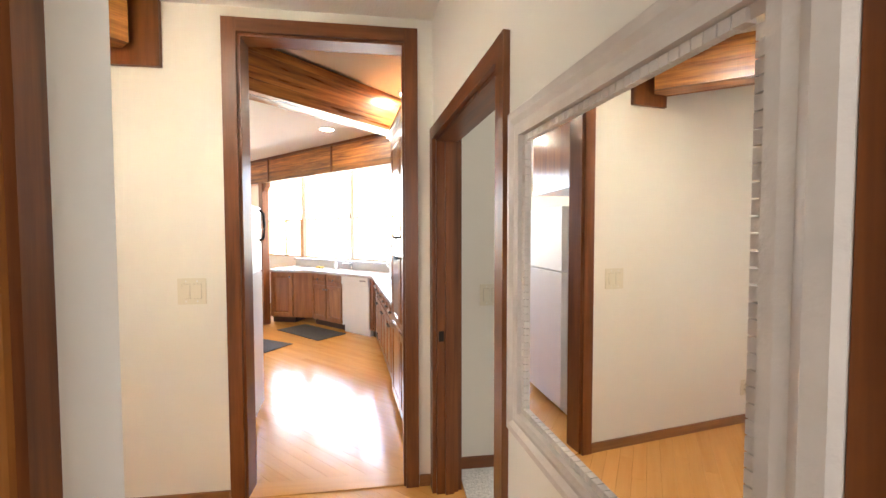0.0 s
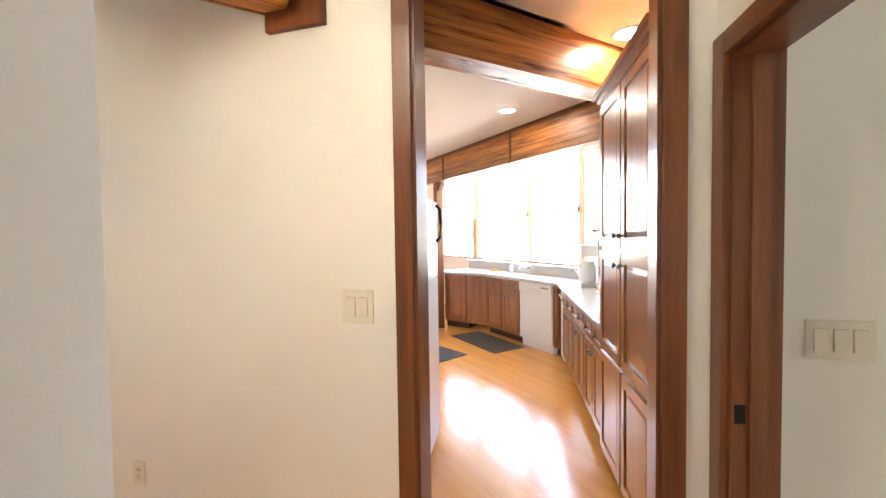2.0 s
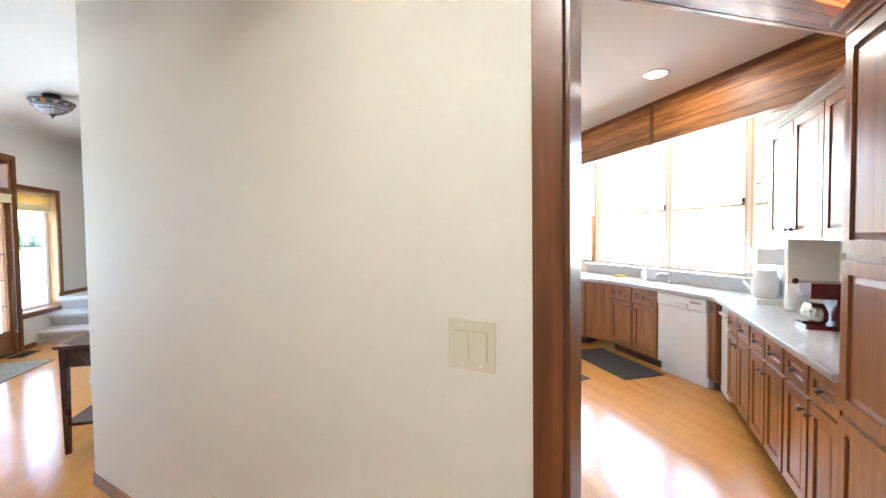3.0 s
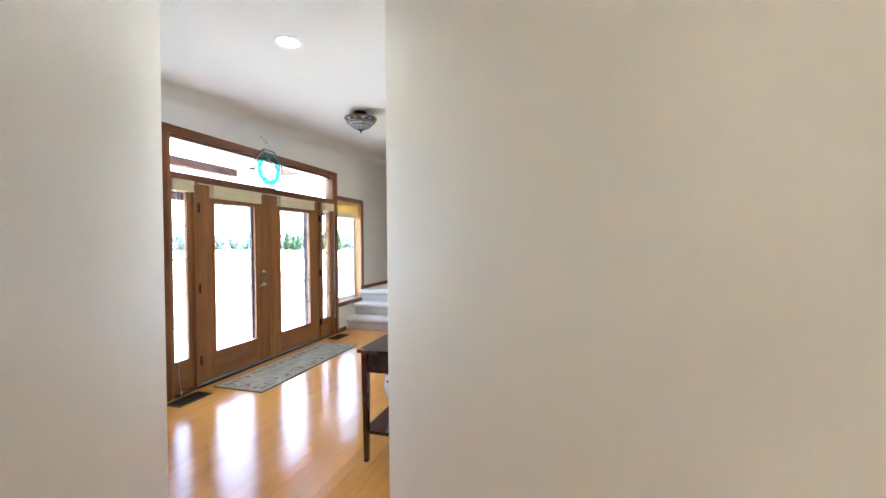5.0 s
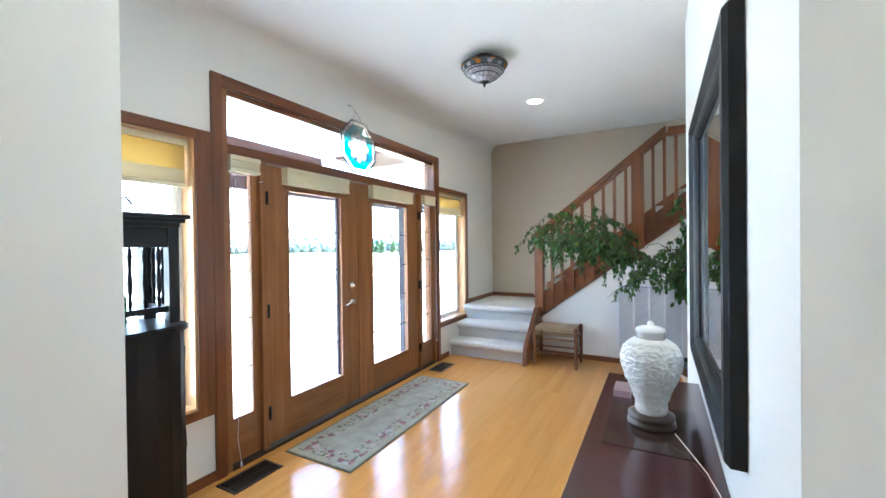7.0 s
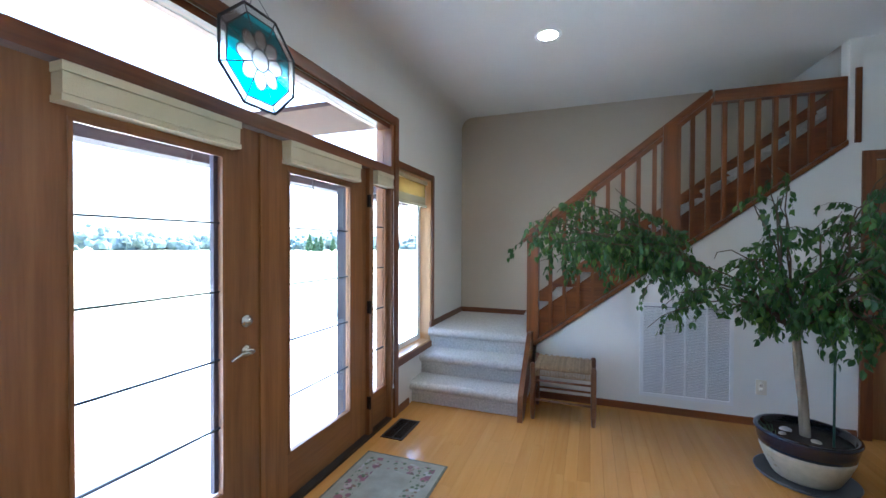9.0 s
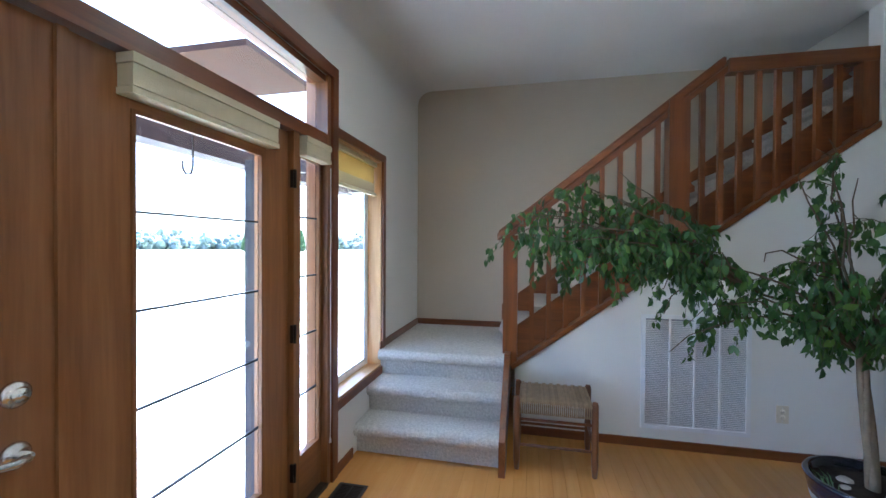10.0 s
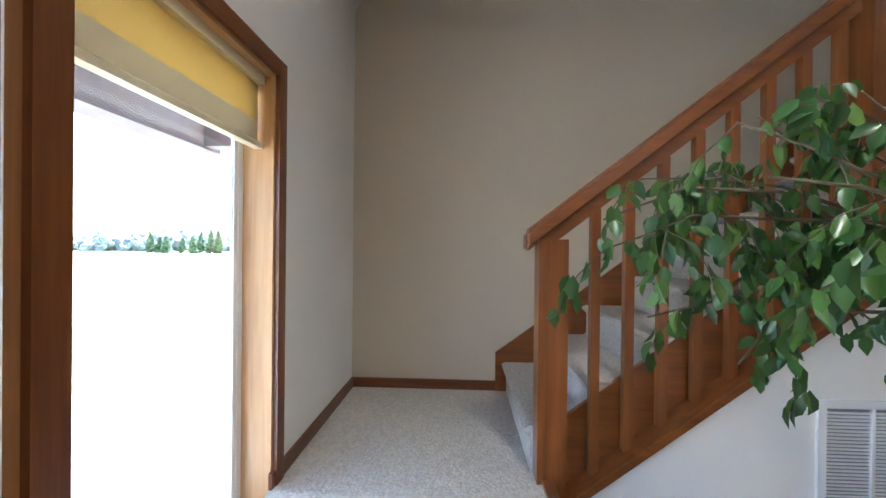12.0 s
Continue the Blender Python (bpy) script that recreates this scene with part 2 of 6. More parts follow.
DOOR_Z = wood("golden_fir_upright", (0.195, 0.078, 0.023), (0.32, 0.140, 0.046), "z", 0.4, 0.15)
DOOR_X = wood("golden_fir_along", (0.195, 0.078, 0.023), (0.32, 0.140, 0.046), "x", 0.4, 0.15)
PINE_Z = wood("pale_pine_upright", (0.50, 0.28, 0.11), (0.66, 0.42, 0.19), "z", 0.4, 0.1)
PINE_X = wood("pale_pine_along", (0.50, 0.28, 0.11), (0.66, 0.42, 0.19), "x", 0.4, 0.1)
RAIL_Y = wood("varnished_fir_rail", (0.122, 0.034, 0.007), (0.235, 0.076, 0.016), "y", 0.32, 0.3)
RAIL_X = wood("varnished_fir_cross", (0.122, 0.034, 0.007), (0.235, 0.076, 0.016), "x", 0.32, 0.3)
RAIL_Z = wood("varnished_fir_post", (0.122, 0.034, 0.007), (0.235, 0.076, 0.016), "z", 0.32, 0.3)
CEDAR_Y = wood("cedar_board_cross", (0.10, 0.022, 0.004), (0.60, 0.24, 0.05), "y", 0.28, 0.35, 1.3, 0.6, 0.42)
CEDAR_X = wood("cedar_board_along", (0.10, 0.022, 0.004), (0.60, 0.24, 0.05), "x", 0.4, 0.05, 1.3, 0.6, 0.42)
MAPLE = wood("honey_maple", (0.56, 0.262, 0.062), (0.63, 0.322, 0.086), "x", 0.16, 0.1, 0.6, 0.0, 0.045)
MAPLE_ISLAND = wood("honey_maple_strips", (0.56, 0.262, 0.062), (0.63, 0.322, 0.086), "x", 0.16, 0.1, 0.6, 0.0, 0.045, True)
for floor_wood in (MAPLE, MAPLE_ISLAND):
    floor_wood.node_tree.nodes["Principled BSDF"].inputs["Specular IOR Level"].default_value = 0.32
CABINET_Z = wood("cherry_cabinet_upright", (0.21, 0.070, 0.017), (0.37, 0.145, 0.040), "z", 0.3, 0.7)
CABINET_X = wood("cherry_cabinet_along", (0.21, 0.070, 0.017), (0.37, 0.145, 0.040), "x", 0.3, 0.3)
MAHOGANY = wood("dark_red_mahogany", (0.035, 0.006, 0.007), (0.060, 0.011, 0.011), "x", 0.18, 0.5, 0.35)
BLACKWOOD = mat("black_lacquered_wood", (0.010, 0.009, 0.010), 0.42, spec=0.25, var=0.2, vscale=9)
CARPET = mat("pale_grey_carpet", (0.60, 0.575, 0.53), 0.95, spec=0.1, bump=1.0, bscale=75, var=0.17, vscale=60)
WHITE_PLASTIC = mat("ivory_plastic", (0.72, 0.66, 0.52), 0.4, var=0.02)
WHITE_METAL = mat("white_painted_steel", (0.80, 0.81, 0.82), 0.35, var=0.02, vscale=4)
WHITE_VINYL = mat("white_vinyl", (0.82, 0.83, 0.84), 0.4, var=0.02)
BLACK_IRON = mat("black_iron", (0.015, 0.013, 0.012), 0.45, 0.6, var=0.15)
BRONZE = mat("brown_register_steel", (0.045, 0.032, 0.022), 0.45, 0.4, var=0.15)
CHROME = mat("satin_nickel", (0.62, 0.61, 0.58), 0.25, 1.0, var=0.03)
PANE = glass("window_glass")
MIRROR = mat("mirror_silver", (0.93, 0.93, 0.93), 0.0, 1.0)
LAMP_GLOW = glowing("lamp_glow", (1.0, 0.86, 0.62), 14)
BLIND = mat("cream_blind_fabric", (0.70, 0.63, 0.42), 0.8, bump=0.3, bscale=200, var=0.04, vscale=8)
COUNTER = mat("pale_laminate_counter", (0.50, 0.50, 0.48), 0.2, var=0.05, vscale=60)
RUBBER = mat("charcoal_rubber", (0.035, 0.034, 0.034), 0.75, bump=0.4, bscale=120, var=0.1)



def shade_cloth(name, face, through_color, fac):
    """Woven blind cloth that lets some daylight through."""
    m = mat(name, face, 0.85, bump=0.15, bscale=300, var=0.06, vscale=3)
    nt = m.node_tree
    tr = nt.nodes.new("ShaderNodeBsdfTranslucent")
    tr.inputs["Color"].default_value = (*through_color, 1)
    mx = nt.nodes.new("ShaderNodeMixShader")
    mx.inputs["Fac"].default_value = fac
    nt.links.new(nt.nodes["Principled BSDF"].outputs["BSDF"], mx.inputs[1])
    nt.links.new(tr.outputs["BSDF"], mx.inputs[2])
    nt.links.new(mx.outputs["Shader"], nt.nodes["Material Output"].inputs["Surface"])
    return m


SHADE = shade_cloth("amber_shade_cloth", (0.40, 0.27, 0.09), (0.45, 0.26, 0.045), 0.35)
SHADE_HEM = shade_cloth("tan_shade_hem", (0.42, 0.34, 0.20), (0.40, 0.30, 0.14), 0.16)

FY = -3.73      # inner face of the front wall
CEIL = 3.32     # top of the foyer walls
KCEIL = 2.76    # hall and kitchen ceiling
FARX = -9.55    # wall behind the stairs
SX = -8.50      # face of the wall under the stairs
LAND = 0.64     # stair landing



def ceil_z(x):
    """The foyer ceiling rises a little toward the stairs."""
    return 3.00 + 0.045 * (-4.3 - x)


# ---- large structure ----
bm = bmesh.new()
wall_with_holes(bm, FARX - 0.14, -3.0, -0.3, CEIL, FY - 0.16, FY, [(-7.55, -4.65, -0.3, 2.60), (-8.43, -7.612, 0.49, 2.23), (-4.48, -3.45, 0.50, 2.20)])
tagged(part("wall_front", bm, PAINT_WHITE), "white painted front wall round the glazed entry", "wall", "", "structure")
structure("wall_stair", (FARX - 0.14, FARX, FY, 2.0, 0, 5.2), PAINT_GREIGE, "greige painted wall behind the staircase", "wall")
structure("wall_console", (-6.40, -3.762, -1.0, -0.86, 0, CEIL), PAINT_WHITE, "white painted wall behind the console table", "wall")
bm = bmesh.new()
wall_with_holes(bm, -3.366, 0.60, 0, CEIL, 1.952, 2.09, [(-0.50, 0.43, 0, 2.63)])
tagged(part("wall_switch", bm, PAINT, None, "", HALL), "cream painted wall with the tall kitchen opening", "wall", "", "structure")

MW = Matrix(((0.766, 0.642, 0, -0.965), (-0.642, 0.766, 0, 1.793), (0, 0, 1, 0), (0, 0, 0, 1)))   # mirror wall: x along it, y out of the hall
bm = bmesh.new()
wall_with_holes(bm, -0.02, 3.6, 0, KCEIL, 0.0, 0.13, [(0.085, 1.125, 0, 2.06)])
tagged(part("wall_mirror", bm, PAINT, None, "", MW), "cream painted hall wall with a mirror and doorway", "wall", "", "structure")

# passage wall from the hall corner to the foyer
pv = Vector((-3.468, -2.245, 0)) - Vector((-0.724, 0.241, 0))
PASS = Matrix.Translation((-0.724, 0.241, 0)) @ pose(0, 0, 0, 0, 0, math.degrees(math.atan2(pv.y, pv.x)))
structure("wall_passage", (0.0, pv.length, 0.0, 0.14, 0, CEIL), PAINT_WHITE, "white painted passage wall", "wall", PASS)
structure("wall_foyer_east", (-3.42, -3.30, FY, -2.24, 0, CEIL), PAINT_WHITE, "white painted foyer side wall", "wall")
# hall side wall with a dark doorway
bm = bmesh.new()
wall_with_holes(bm, -2.2, 0.681, 0, KCEIL, 0.0, 0.13, [(-0.50, 0.40, 0, 2.06)])
tagged(part("wall_hall_side", bm, PAINT_WHITE, None, "", hall(-0.342, 0) @ pose(0, 0, 0, 0, 0, 90)), "white painted hall wall with a doorway", "wall", "", "structure")
structure("wall_hall_back", (-3.0, 1.6, -1.75, -1.63, 0, KCEIL), PAINT, "cream painted wall at the end of the hall", "wall", HALL)
structure("wall_closet", [(-1.75, -1.62, -1.6, 0.62, 0, KCEIL), (-1.75, -0.48, 0.50, 0.62, 0, KCEIL)], PAINT_WHITE, "white walls of the side room", "wall", HALL)
# nook north of the foyer
structure("wall_nook", [(-8.62, -6.08, 1.0, 1.12, 0, CEIL), (-6.20, -6.08, -0.86, 1.0, 0, CEIL)], PAINT_WHITE, "white painted walls of the foyer nook", "wall")
bm = bmesh.new()
wall_with_holes(bm, -0.162, 1.0, 0, CEIL, 0.0, 0.12, [(0.0, 0.82, 0, 2.22)])
tagged(part("wall_closet_door", bm, PAINT_WHITE, None, "", pose(SX, 0, 0, 0, 0, 90)), "white painted wall beside the stairs", "wall", "", "structure")
# wall under the stairs: its top follows the lower rail
bm = bmesh.new()
prism(bm, [(-2.60, 0), (-0.162, 0), (-0.162, 2.34), (-2.60, 0.52)], "x", SX - 0.12, SX)
tagged(part("wall_under_stairs", bm, PAINT_WHITE), "white painted sloping wall under the stairs", "wall", "", "structure")
structure("wall_stair_upper", [(SX - 0.12, SX, -0.165, 2.0, CEIL + 0.06, 5.2), (FARX, SX, 1.88, 2.0, 0, 5.2), (FARX, SX, -0.285, -0.165, CEIL + 0.12, 5.2)], PAINT_WHITE, "white painted upper stairwell walls", "wall")

# floors and ceilings
structure("floor_base", (-9.7, 6.0, -3.9, 8.5, -0.30, -0.022), mat("subfloor", (0.25, 0.15, 0.07), 0.7), "wooden subfloor", "floor")
bm = bmesh.new()
for x0_, y0_, y1_ in ((FARX, FY - 0.16, -0.165), (SX, -0.165, 2.2)):
    prism(bm, [(x0_, ceil_z(x0_)), (-2.06, ceil_z(-2.06)), (-2.06, CEIL + 0.05), (x0_, CEIL + 0.05)], "y", y0_, y1_)
tagged(part("ceiling_foyer", bm, CEILING), "white textured foyer ceiling", "ceiling", "", "structure")
structure("ceiling_stairwell", (FARX - 0.14, SX, -0.285, 2.0, 5.2, 5.3), CEILING, "white stairwell ceiling", "ceiling")
structure("ceiling_hall", (-2.06, 6.0, -4.0, 8.5, KCEIL, KCEIL + 0.1), CEILING, "white textured hall ceiling", "ceiling")
bm = bmesh.new()
prism(bm, [(-9.0, 1.12), (-6.08, 1.12), (-6.08, -0.86), (-3.70, -0.86), (-2.06, 0.80), (-2.06, 5.0), (-9.0, 5.0)], "z", KCEIL - 0.01, KCEIL + 0.09)
tagged(part("ceiling_kitchen", bm, CEILING), "white textured kitchen ceiling", "ceiling", "", "structure")

structure("wall_fascia", (-2.06, -2.0, -3.6, 2.2, KCEIL, CEIL + 0.1), PAINT, "cream fascia above the boxed beam", "wall")
bm = bmesh.new()
COVE = 0.15
rings_ = []
for x_ in (FARX, -6.4, -3.30):
    zc = ceil_z(x_)
    arc_ = [(FY + COVE - COVE * math.sin(a), zc - COVE + COVE * math.cos(a)) for a in [math.pi / 2 * k / 14 for k in range(15)]]
    rings_.append([bm.verts.new((x_, y_, z_)) for y_, z_ in arc_])
for a_, b_ in zip(rings_, rings_[1:]):
    for i in range(len(a_) - 1):
        bm.faces.new((a_[i], a_[i + 1], b_[i + 1], b_[i])).smooth = True
tagged(part("cove", bm, PAINT_WHITE), "white rounded plaster cove above the front wall", "cove", "", "structure")
# stairs: three carpeted steps to a landing, then a flight along the wall
bm = bmesh.new()
NOSES = ((-7.89, 0.213), (-8.125, 0.427), (-8.36, LAND))
prof = [(NOSES[0][0] - 0.06, 0.0)]
for i, (nx, nz) in enumerate(NOSES):
    r = 0.046
    prof.append((nx - 0.06, nz - 2 * r))
    prof += [(nx - r + r * math.cos(a), nz - r + r * math.sin(a)) for a in [radians(-75 + 165 * k / 11) for k in range(12)]]
    prof.append((NOSES[i + 1][0] - 0.06, nz + 0.004) if i < 2 else (FARX, nz))
prof.append((FARX, 0.0))
prism(bm, prof, "y", FY, -2.68)
tagged(part("entry_steps", bm, CARPET), "three steps and a landing in pale grey carpet", "steps", "", "structure")
bm = bmesh.new()
for i in range(13):
    y0, z1 = -2.74 + 0.2545 * i, LAND + 0.19 * (i + 1)
    prism(bm, [(y0 + 0.03, LAND), (y0 + 0.03, z1 - 0.05), (y0 + 0.004, z1 - 0.03), (y0, z1 - 0.012), (y0 + 0.025, z1), (y0 + 0.33, z1), (y0 + 0.33, LAND)], "x", FARX + 0.02, SX - 0.10)
tagged(part("stair_flight", bm, CARPET), "pale grey carpeted stair flight", "stairs", "", "structure")

# ---- entry: frame, doors, sidelites, windows ----
def frame_piece(name, x0, x1, y0, y1, z0, z1, material, parent, label="", bev=0.006):
    return boxed(name, (x0, x1, y0, y1, z0, z1), material, parent, label, None, bev)


def struct_empty(name, m, label, category):
    return tagged(thing(name, m, label, category), kind="structure")


def pane(name, x0, x1, y, z0, z1, parent, material=None):
    p = boxed(name, (x0, x1, y - 0.004, y + 0.004, z0, z1), material or PANE, parent)
    p.visible_shadow = False
    return p


def rails_lead(x0, x1, z0, z1, y, parent, n):
    """Thin dark bars on a pane."""
    for i in range(1, n):
        z = z0 + (z1 - z0) * i / n
        boxed("glazing_bar", (x0, x1, y - 0.007, y + 0.007, z - 0.0038, z + 0.0038), LEAD, parent)


LEAD = mat("dark_lead_came", (0.03, 0.029, 0.03), 0.55, 0.3, var=0.1)

entry = struct_empty("door_frame_entry", pose(0, 0, 0), "stained fir frame of the double entry doors with a transom", "door frame")
for x0, x1 in ((-4.655, -4.585), (-7.61, -7.54)):
    frame_piece("casing", x0, x1, FY - 0.005, FY + 0.022, 0, 2.66, TRIM_Z, entry)
frame_piece("casing", -7.54, -4.655, FY - 0.005, FY + 0.021, 2.585, 2.66, TRIM_X, entry)
for x0, x1 in ((-4.70, -4.655), (-7.54, -7.50)):
    frame_piece("jamb", x0, x1, FY - 0.15, FY + 0.004, 0, 2.585, DOOR_Z, entry)
for x0, x1 in ((-5.005, -4.955), (-7.20, -7.145)):
    frame_piece("mullion", x0, x1, FY - 0.13, FY - 0.004, 0, 2.14, DOOR_Z, entry)
frame_piece("head", -7.50, -4.70, FY - 0.15, FY + 0.002, 2.14, 2.215, TRIM_X, entry)
frame_piece("transom_rail", -7.50, -4.70, FY - 0.13, FY - 0.012, 2.545, 2.585, TRIM_X, entry)
frame_piece("threshold", -7.50, -4.70, FY - 0.15, FY + 0.01, -0.02, 0.022, BRONZE, entry)
pane("transom_pane", -7.50, -4.70, FY - 0.08, 2.215, 2.545, entry)


def blind(x0, x1, z1, parent, h=0.11):
    """A raised pleated blind: head rail, folded stack and bottom rail."""
    bm = bmesh.new()
    box(bm, x0, x1, FY - 0.045, FY + 0.03, z1 - 0.032, z1)
    n = 3
    for i in range(n):
        z = z1 - 0.034 - (h - 0.06) * (i + 1) / n
        box(bm, x0 + 0.004, x1 - 0.004, FY - 0.04 + 0.0006 * (i % 2), FY + 0.024 - 0.0006 * (i % 2), z, z + (h - 0.06) / n)
    box(bm, x0, x1, FY - 0.045, FY + 0.027, z1 - h, z1 - h + 0.022)
    return part("raised_blind", bm, BLIND, parent, "cream pleated blind raised to the top")


def sidelite(name, x0, x1, g0, g1, gz0, gz1):
    s = struct_empty(name, pose(0, 0, 0), "narrow glazed sidelite panel in golden fir", "window")
    frame_piece("stile", x0, g0, FY - 0.09, FY - 0.042, 0.022, 2.14, DOOR_Z, s)
    frame_piece("stile", g1, x1, FY - 0.09, FY - 0.042, 0.022, 2.14, DOOR_Z, s)
    frame_piece("rail", g0, g1, FY - 0.09, FY - 0.042, 0.022, gz0, DOOR_X, s)
    frame_piece("rail", g0, g1, FY - 0.09, FY - 0.042, gz1, 2.14, DOOR_X, s)
    bm = bmesh.new()
    for a, b, c, d in ((g0, g0 + 0.012, gz0, gz1), (g1 - 0.012, g1, gz0, gz1), (g0 + 0.012, g1 - 0.012, gz0, gz0 + 0.012), (g0 + 0.012, g1 - 0.012, gz1 - 0.012, gz1)):
        box(bm, a, b, FY - 0.05, FY - 0.034, c, d)
    part("glazing_bead", bm, DOOR_Z, s)
    pane("pane", g0, g1, FY - 0.066, gz0, gz1, s)
    rails_lead(g0, g1, gz0, gz1, FY - 0.058, s, 5)
    blind(g0 - 0.03, g1 + 0.02, gz1 + 0.105, s)
    return s


sidelite("sidelite_1", -4.955, -4.70, -4.905, -4.725, 0.32, 2.04)
sidelite("sidelite_2", -7.50, -7.20, -7.475, -7.245, 0.30, 2.03)


def entry_leaf(name, x0, x1, g0, g1, gz0, gz1, hinge_x, label):
    d = struct_empty(name, pose(0, 0, 0), label, "door")
    y0, y1 = FY - 0.085, FY - 0.038
    frame_piece("stile", x0, g0, y0, y1, 0.03, 2.132, DOOR_Z, d)
    frame_piece("stile", g1, x1, y0, y1, 0.03, 2.132, DOOR_Z, d)
    frame_piece("bottom_rail", g0, g1, y0, y1, 0.03, gz0, DOOR_X, d)
    frame_piece("top_rail", g0, g1, y0, y1, gz1, 2.132, DOOR_X, d)
    bm = bmesh.new()
    for a, b, c, e in ((g0, g0 + 0.014, gz0, gz1), (g1 - 0.014, g1, gz0, gz1), (g0 + 0.014, g1 - 0.014, gz0, gz0 + 0.014), (g0 + 0.014, g1 - 0.014, gz1 - 0.014, gz1)):
        box(bm, a, b, y1 - 0.01, y1 + 0.008, c, e)
    part("glazing_bead", bm, DOOR_Z, d)
    pane("pane", g0, g1, FY - 0.062, gz0, gz1, d)
    rails_lead(g0, g1, gz0, gz1, FY - 0.055, d, 5)
    blind(g0 - 0.045, g1 + 0.045, gz1 + 0.162, d, 0.13)
    for z in (0.28, 1.04, 1.88):
        bm = bmesh.new()
        tube(bm, [(hinge_x, FY + 0.004, z - 0.05), (hinge_x, FY + 0.004, z + 0.05)], 0.008, 10)
        box(bm, hinge_x - 0.010, hinge_x + 0.010, FY - 0.02, FY - 0.001, z - 0.048, z + 0.048)
        part("hinge", bm, BLACK_IRON, d, "black iron hinge")
    return d


door_a = entry_leaf("door_1", -6.065, -5.005, -5.835, -5.215, 0.31, 1.97, -5.005, "golden fir entry door with a tall glazed panel")
door_b = entry_leaf("door_2", -7.145, -6.07, -6.93, -6.27, 0.29, 1.97, -7.145, "golden fir entry door leaf with a tall glazed panel")
bm = bmesh.new()
lathe(bm, [(0.034, 0.0), (0.034, 0.008), (0.026, 0.014), (0.018, 0.018), (0.018, 0.03)], 20)
part("deadbolt", bm, CHROME, door_a, "satin nickel deadbolt", pose(-5.965, FY - 0.038, 1.14, -90))
bm = bmesh.new()
lathe(bm, [(0.033, 0.0), (0.033, 0.006), (0.024, 0.014), (0.013, 0.02), (0.013, 0.05)], 20)
tube(bm, [(0, 0, 0.045), (0.03, 0.004, 0.052), (0.07, -0.004, 0.050), (0.105, 0.008, 0.046), (0.125, 0.020, 0.044)], [0.011, 0.012, 0.010, 0.008, 0.006], 10)
part("lever_handle", bm, CHROME, door_a, "satin nickel lever handle", pose(-5.965, FY - 0.038, 0.985, -90))
boxed("astragal", (-6.085, -6.055, FY - 0.042, FY - 0.026, 0.03, 2.132), DOOR_Z, door_b, "", None, 0.004)


def side_window(name, x0, x1, z0, z1, shade_z, trim):
    """A fixed window: casing, deep pine jambs, white vinyl sash, pane and a half-lowered amber shade."""
    w = struct_empty(name, pose(0, 0, 0), "window with stained fir casing and an amber shade", "window")
    for a, b in trim:
        frame_piece("casing", a, b, FY - 0.004, FY + 0.020, z0 - 0.06, z1 + 0.06, TRIM_Z, w)
    frame_piece("casing", x0, x1, FY - 0.004, FY + 0.019, z1, z1 + 0.06, TRIM_X, w)
    frame_piece("casing", x0, x1, FY - 0.004, FY + 0.019, z0 - 0.06, z0, TRIM_X, w)
    frame_piece("jamb", x0, x0 + 0.014, FY - 0.12, FY + 0.002, z0, z1, PINE_Z, w)
    frame_piece("jamb", x1 - 0.014, x1, FY - 0.12, FY + 0.002, z0, z1, PINE_Z, w)
    frame_piece("window_sill", x0 + 0.014, x1 - 0.014, FY - 0.12, FY + 0.008, z0, z0 + 0.016, PINE_X, w)
    frame_piece("head_jamb", x0 + 0.014, x1 - 0.014, FY - 0.12, FY + 0.002, z1 - 0.014, z1, PINE_X, w)
    bm = bmesh.new()
    a, b, c, d = x0 + 0.014, x1 - 0.014, z0 + 0.016, z1 - 0.014
    for k, y in ((0.028, -0.152), (0.05, -0.14)):
        for s in ((a, a + k, c, d), (b - k, b, c, d), (a + k, b - k, c, c + k), (a + k, b - k, d - k, d)):
            box(bm, s[0], s[1], FY + y, FY + y + (0.035 if k == 0.028 else 0.018), s[2], s[3])
    part("window_frame", bm, WHITE_VINYL, w, "white vinyl sash")
    pane("pane", a + 0.05, b - 0.05, FY - 0.131, c + 0.05, d - 0.05, w)
    zt, split = d - 0.03, shade_z + 0.37 * (d - 0.03 - shade_z)
    for name_, za, zb, material, label in (("shade", zt, split, SHADE, "amber translucent shade half lowered"), ("shade_hem", split, shade_z, SHADE_HEM, "tan lower band of the shade")):
        bm = bmesh.new()
        n = 8
        rows_ = []
        for i in range(n + 1):
            z = za + (zb - za) * i / n
            rows_.append([bm.verts.new((x, FY - 0.055, z)) for x in (a + 0.012, b - 0.012)])
        for p, q in zip(rows_, rows_[1:]):
            bm.faces.new((p[0], p[1], q[1], q[0]))
        part(name_, bm, material, w, label)
    frame_piece("head_rail", a + 0.008, b - 0.008, FY - 0.075, FY - 0.03, d - 0.035, d, BLIND, w)
    frame_piece("bottom_rail", a + 0.008, b - 0.008, FY - 0.068, FY - 0.036, shade_z - 0.022, shade_z, BLIND, w)
    return w


side_window("window_1", -8.43, -7.612, 0.49, 2.23, 1.96, ((-8.49, -8.43),))
side_window("window_2", -4.48, -3.45, 0.50, 2.20, 1.915, ((-4.583, -4.48), (-3.45, -3.39)))

# baseboards
def baseboard(name, spans, m=None, material=None):
    return structure(name, spans, material or TRIM_X, "low stained fir baseboard", "baseboard", m, 0.004)


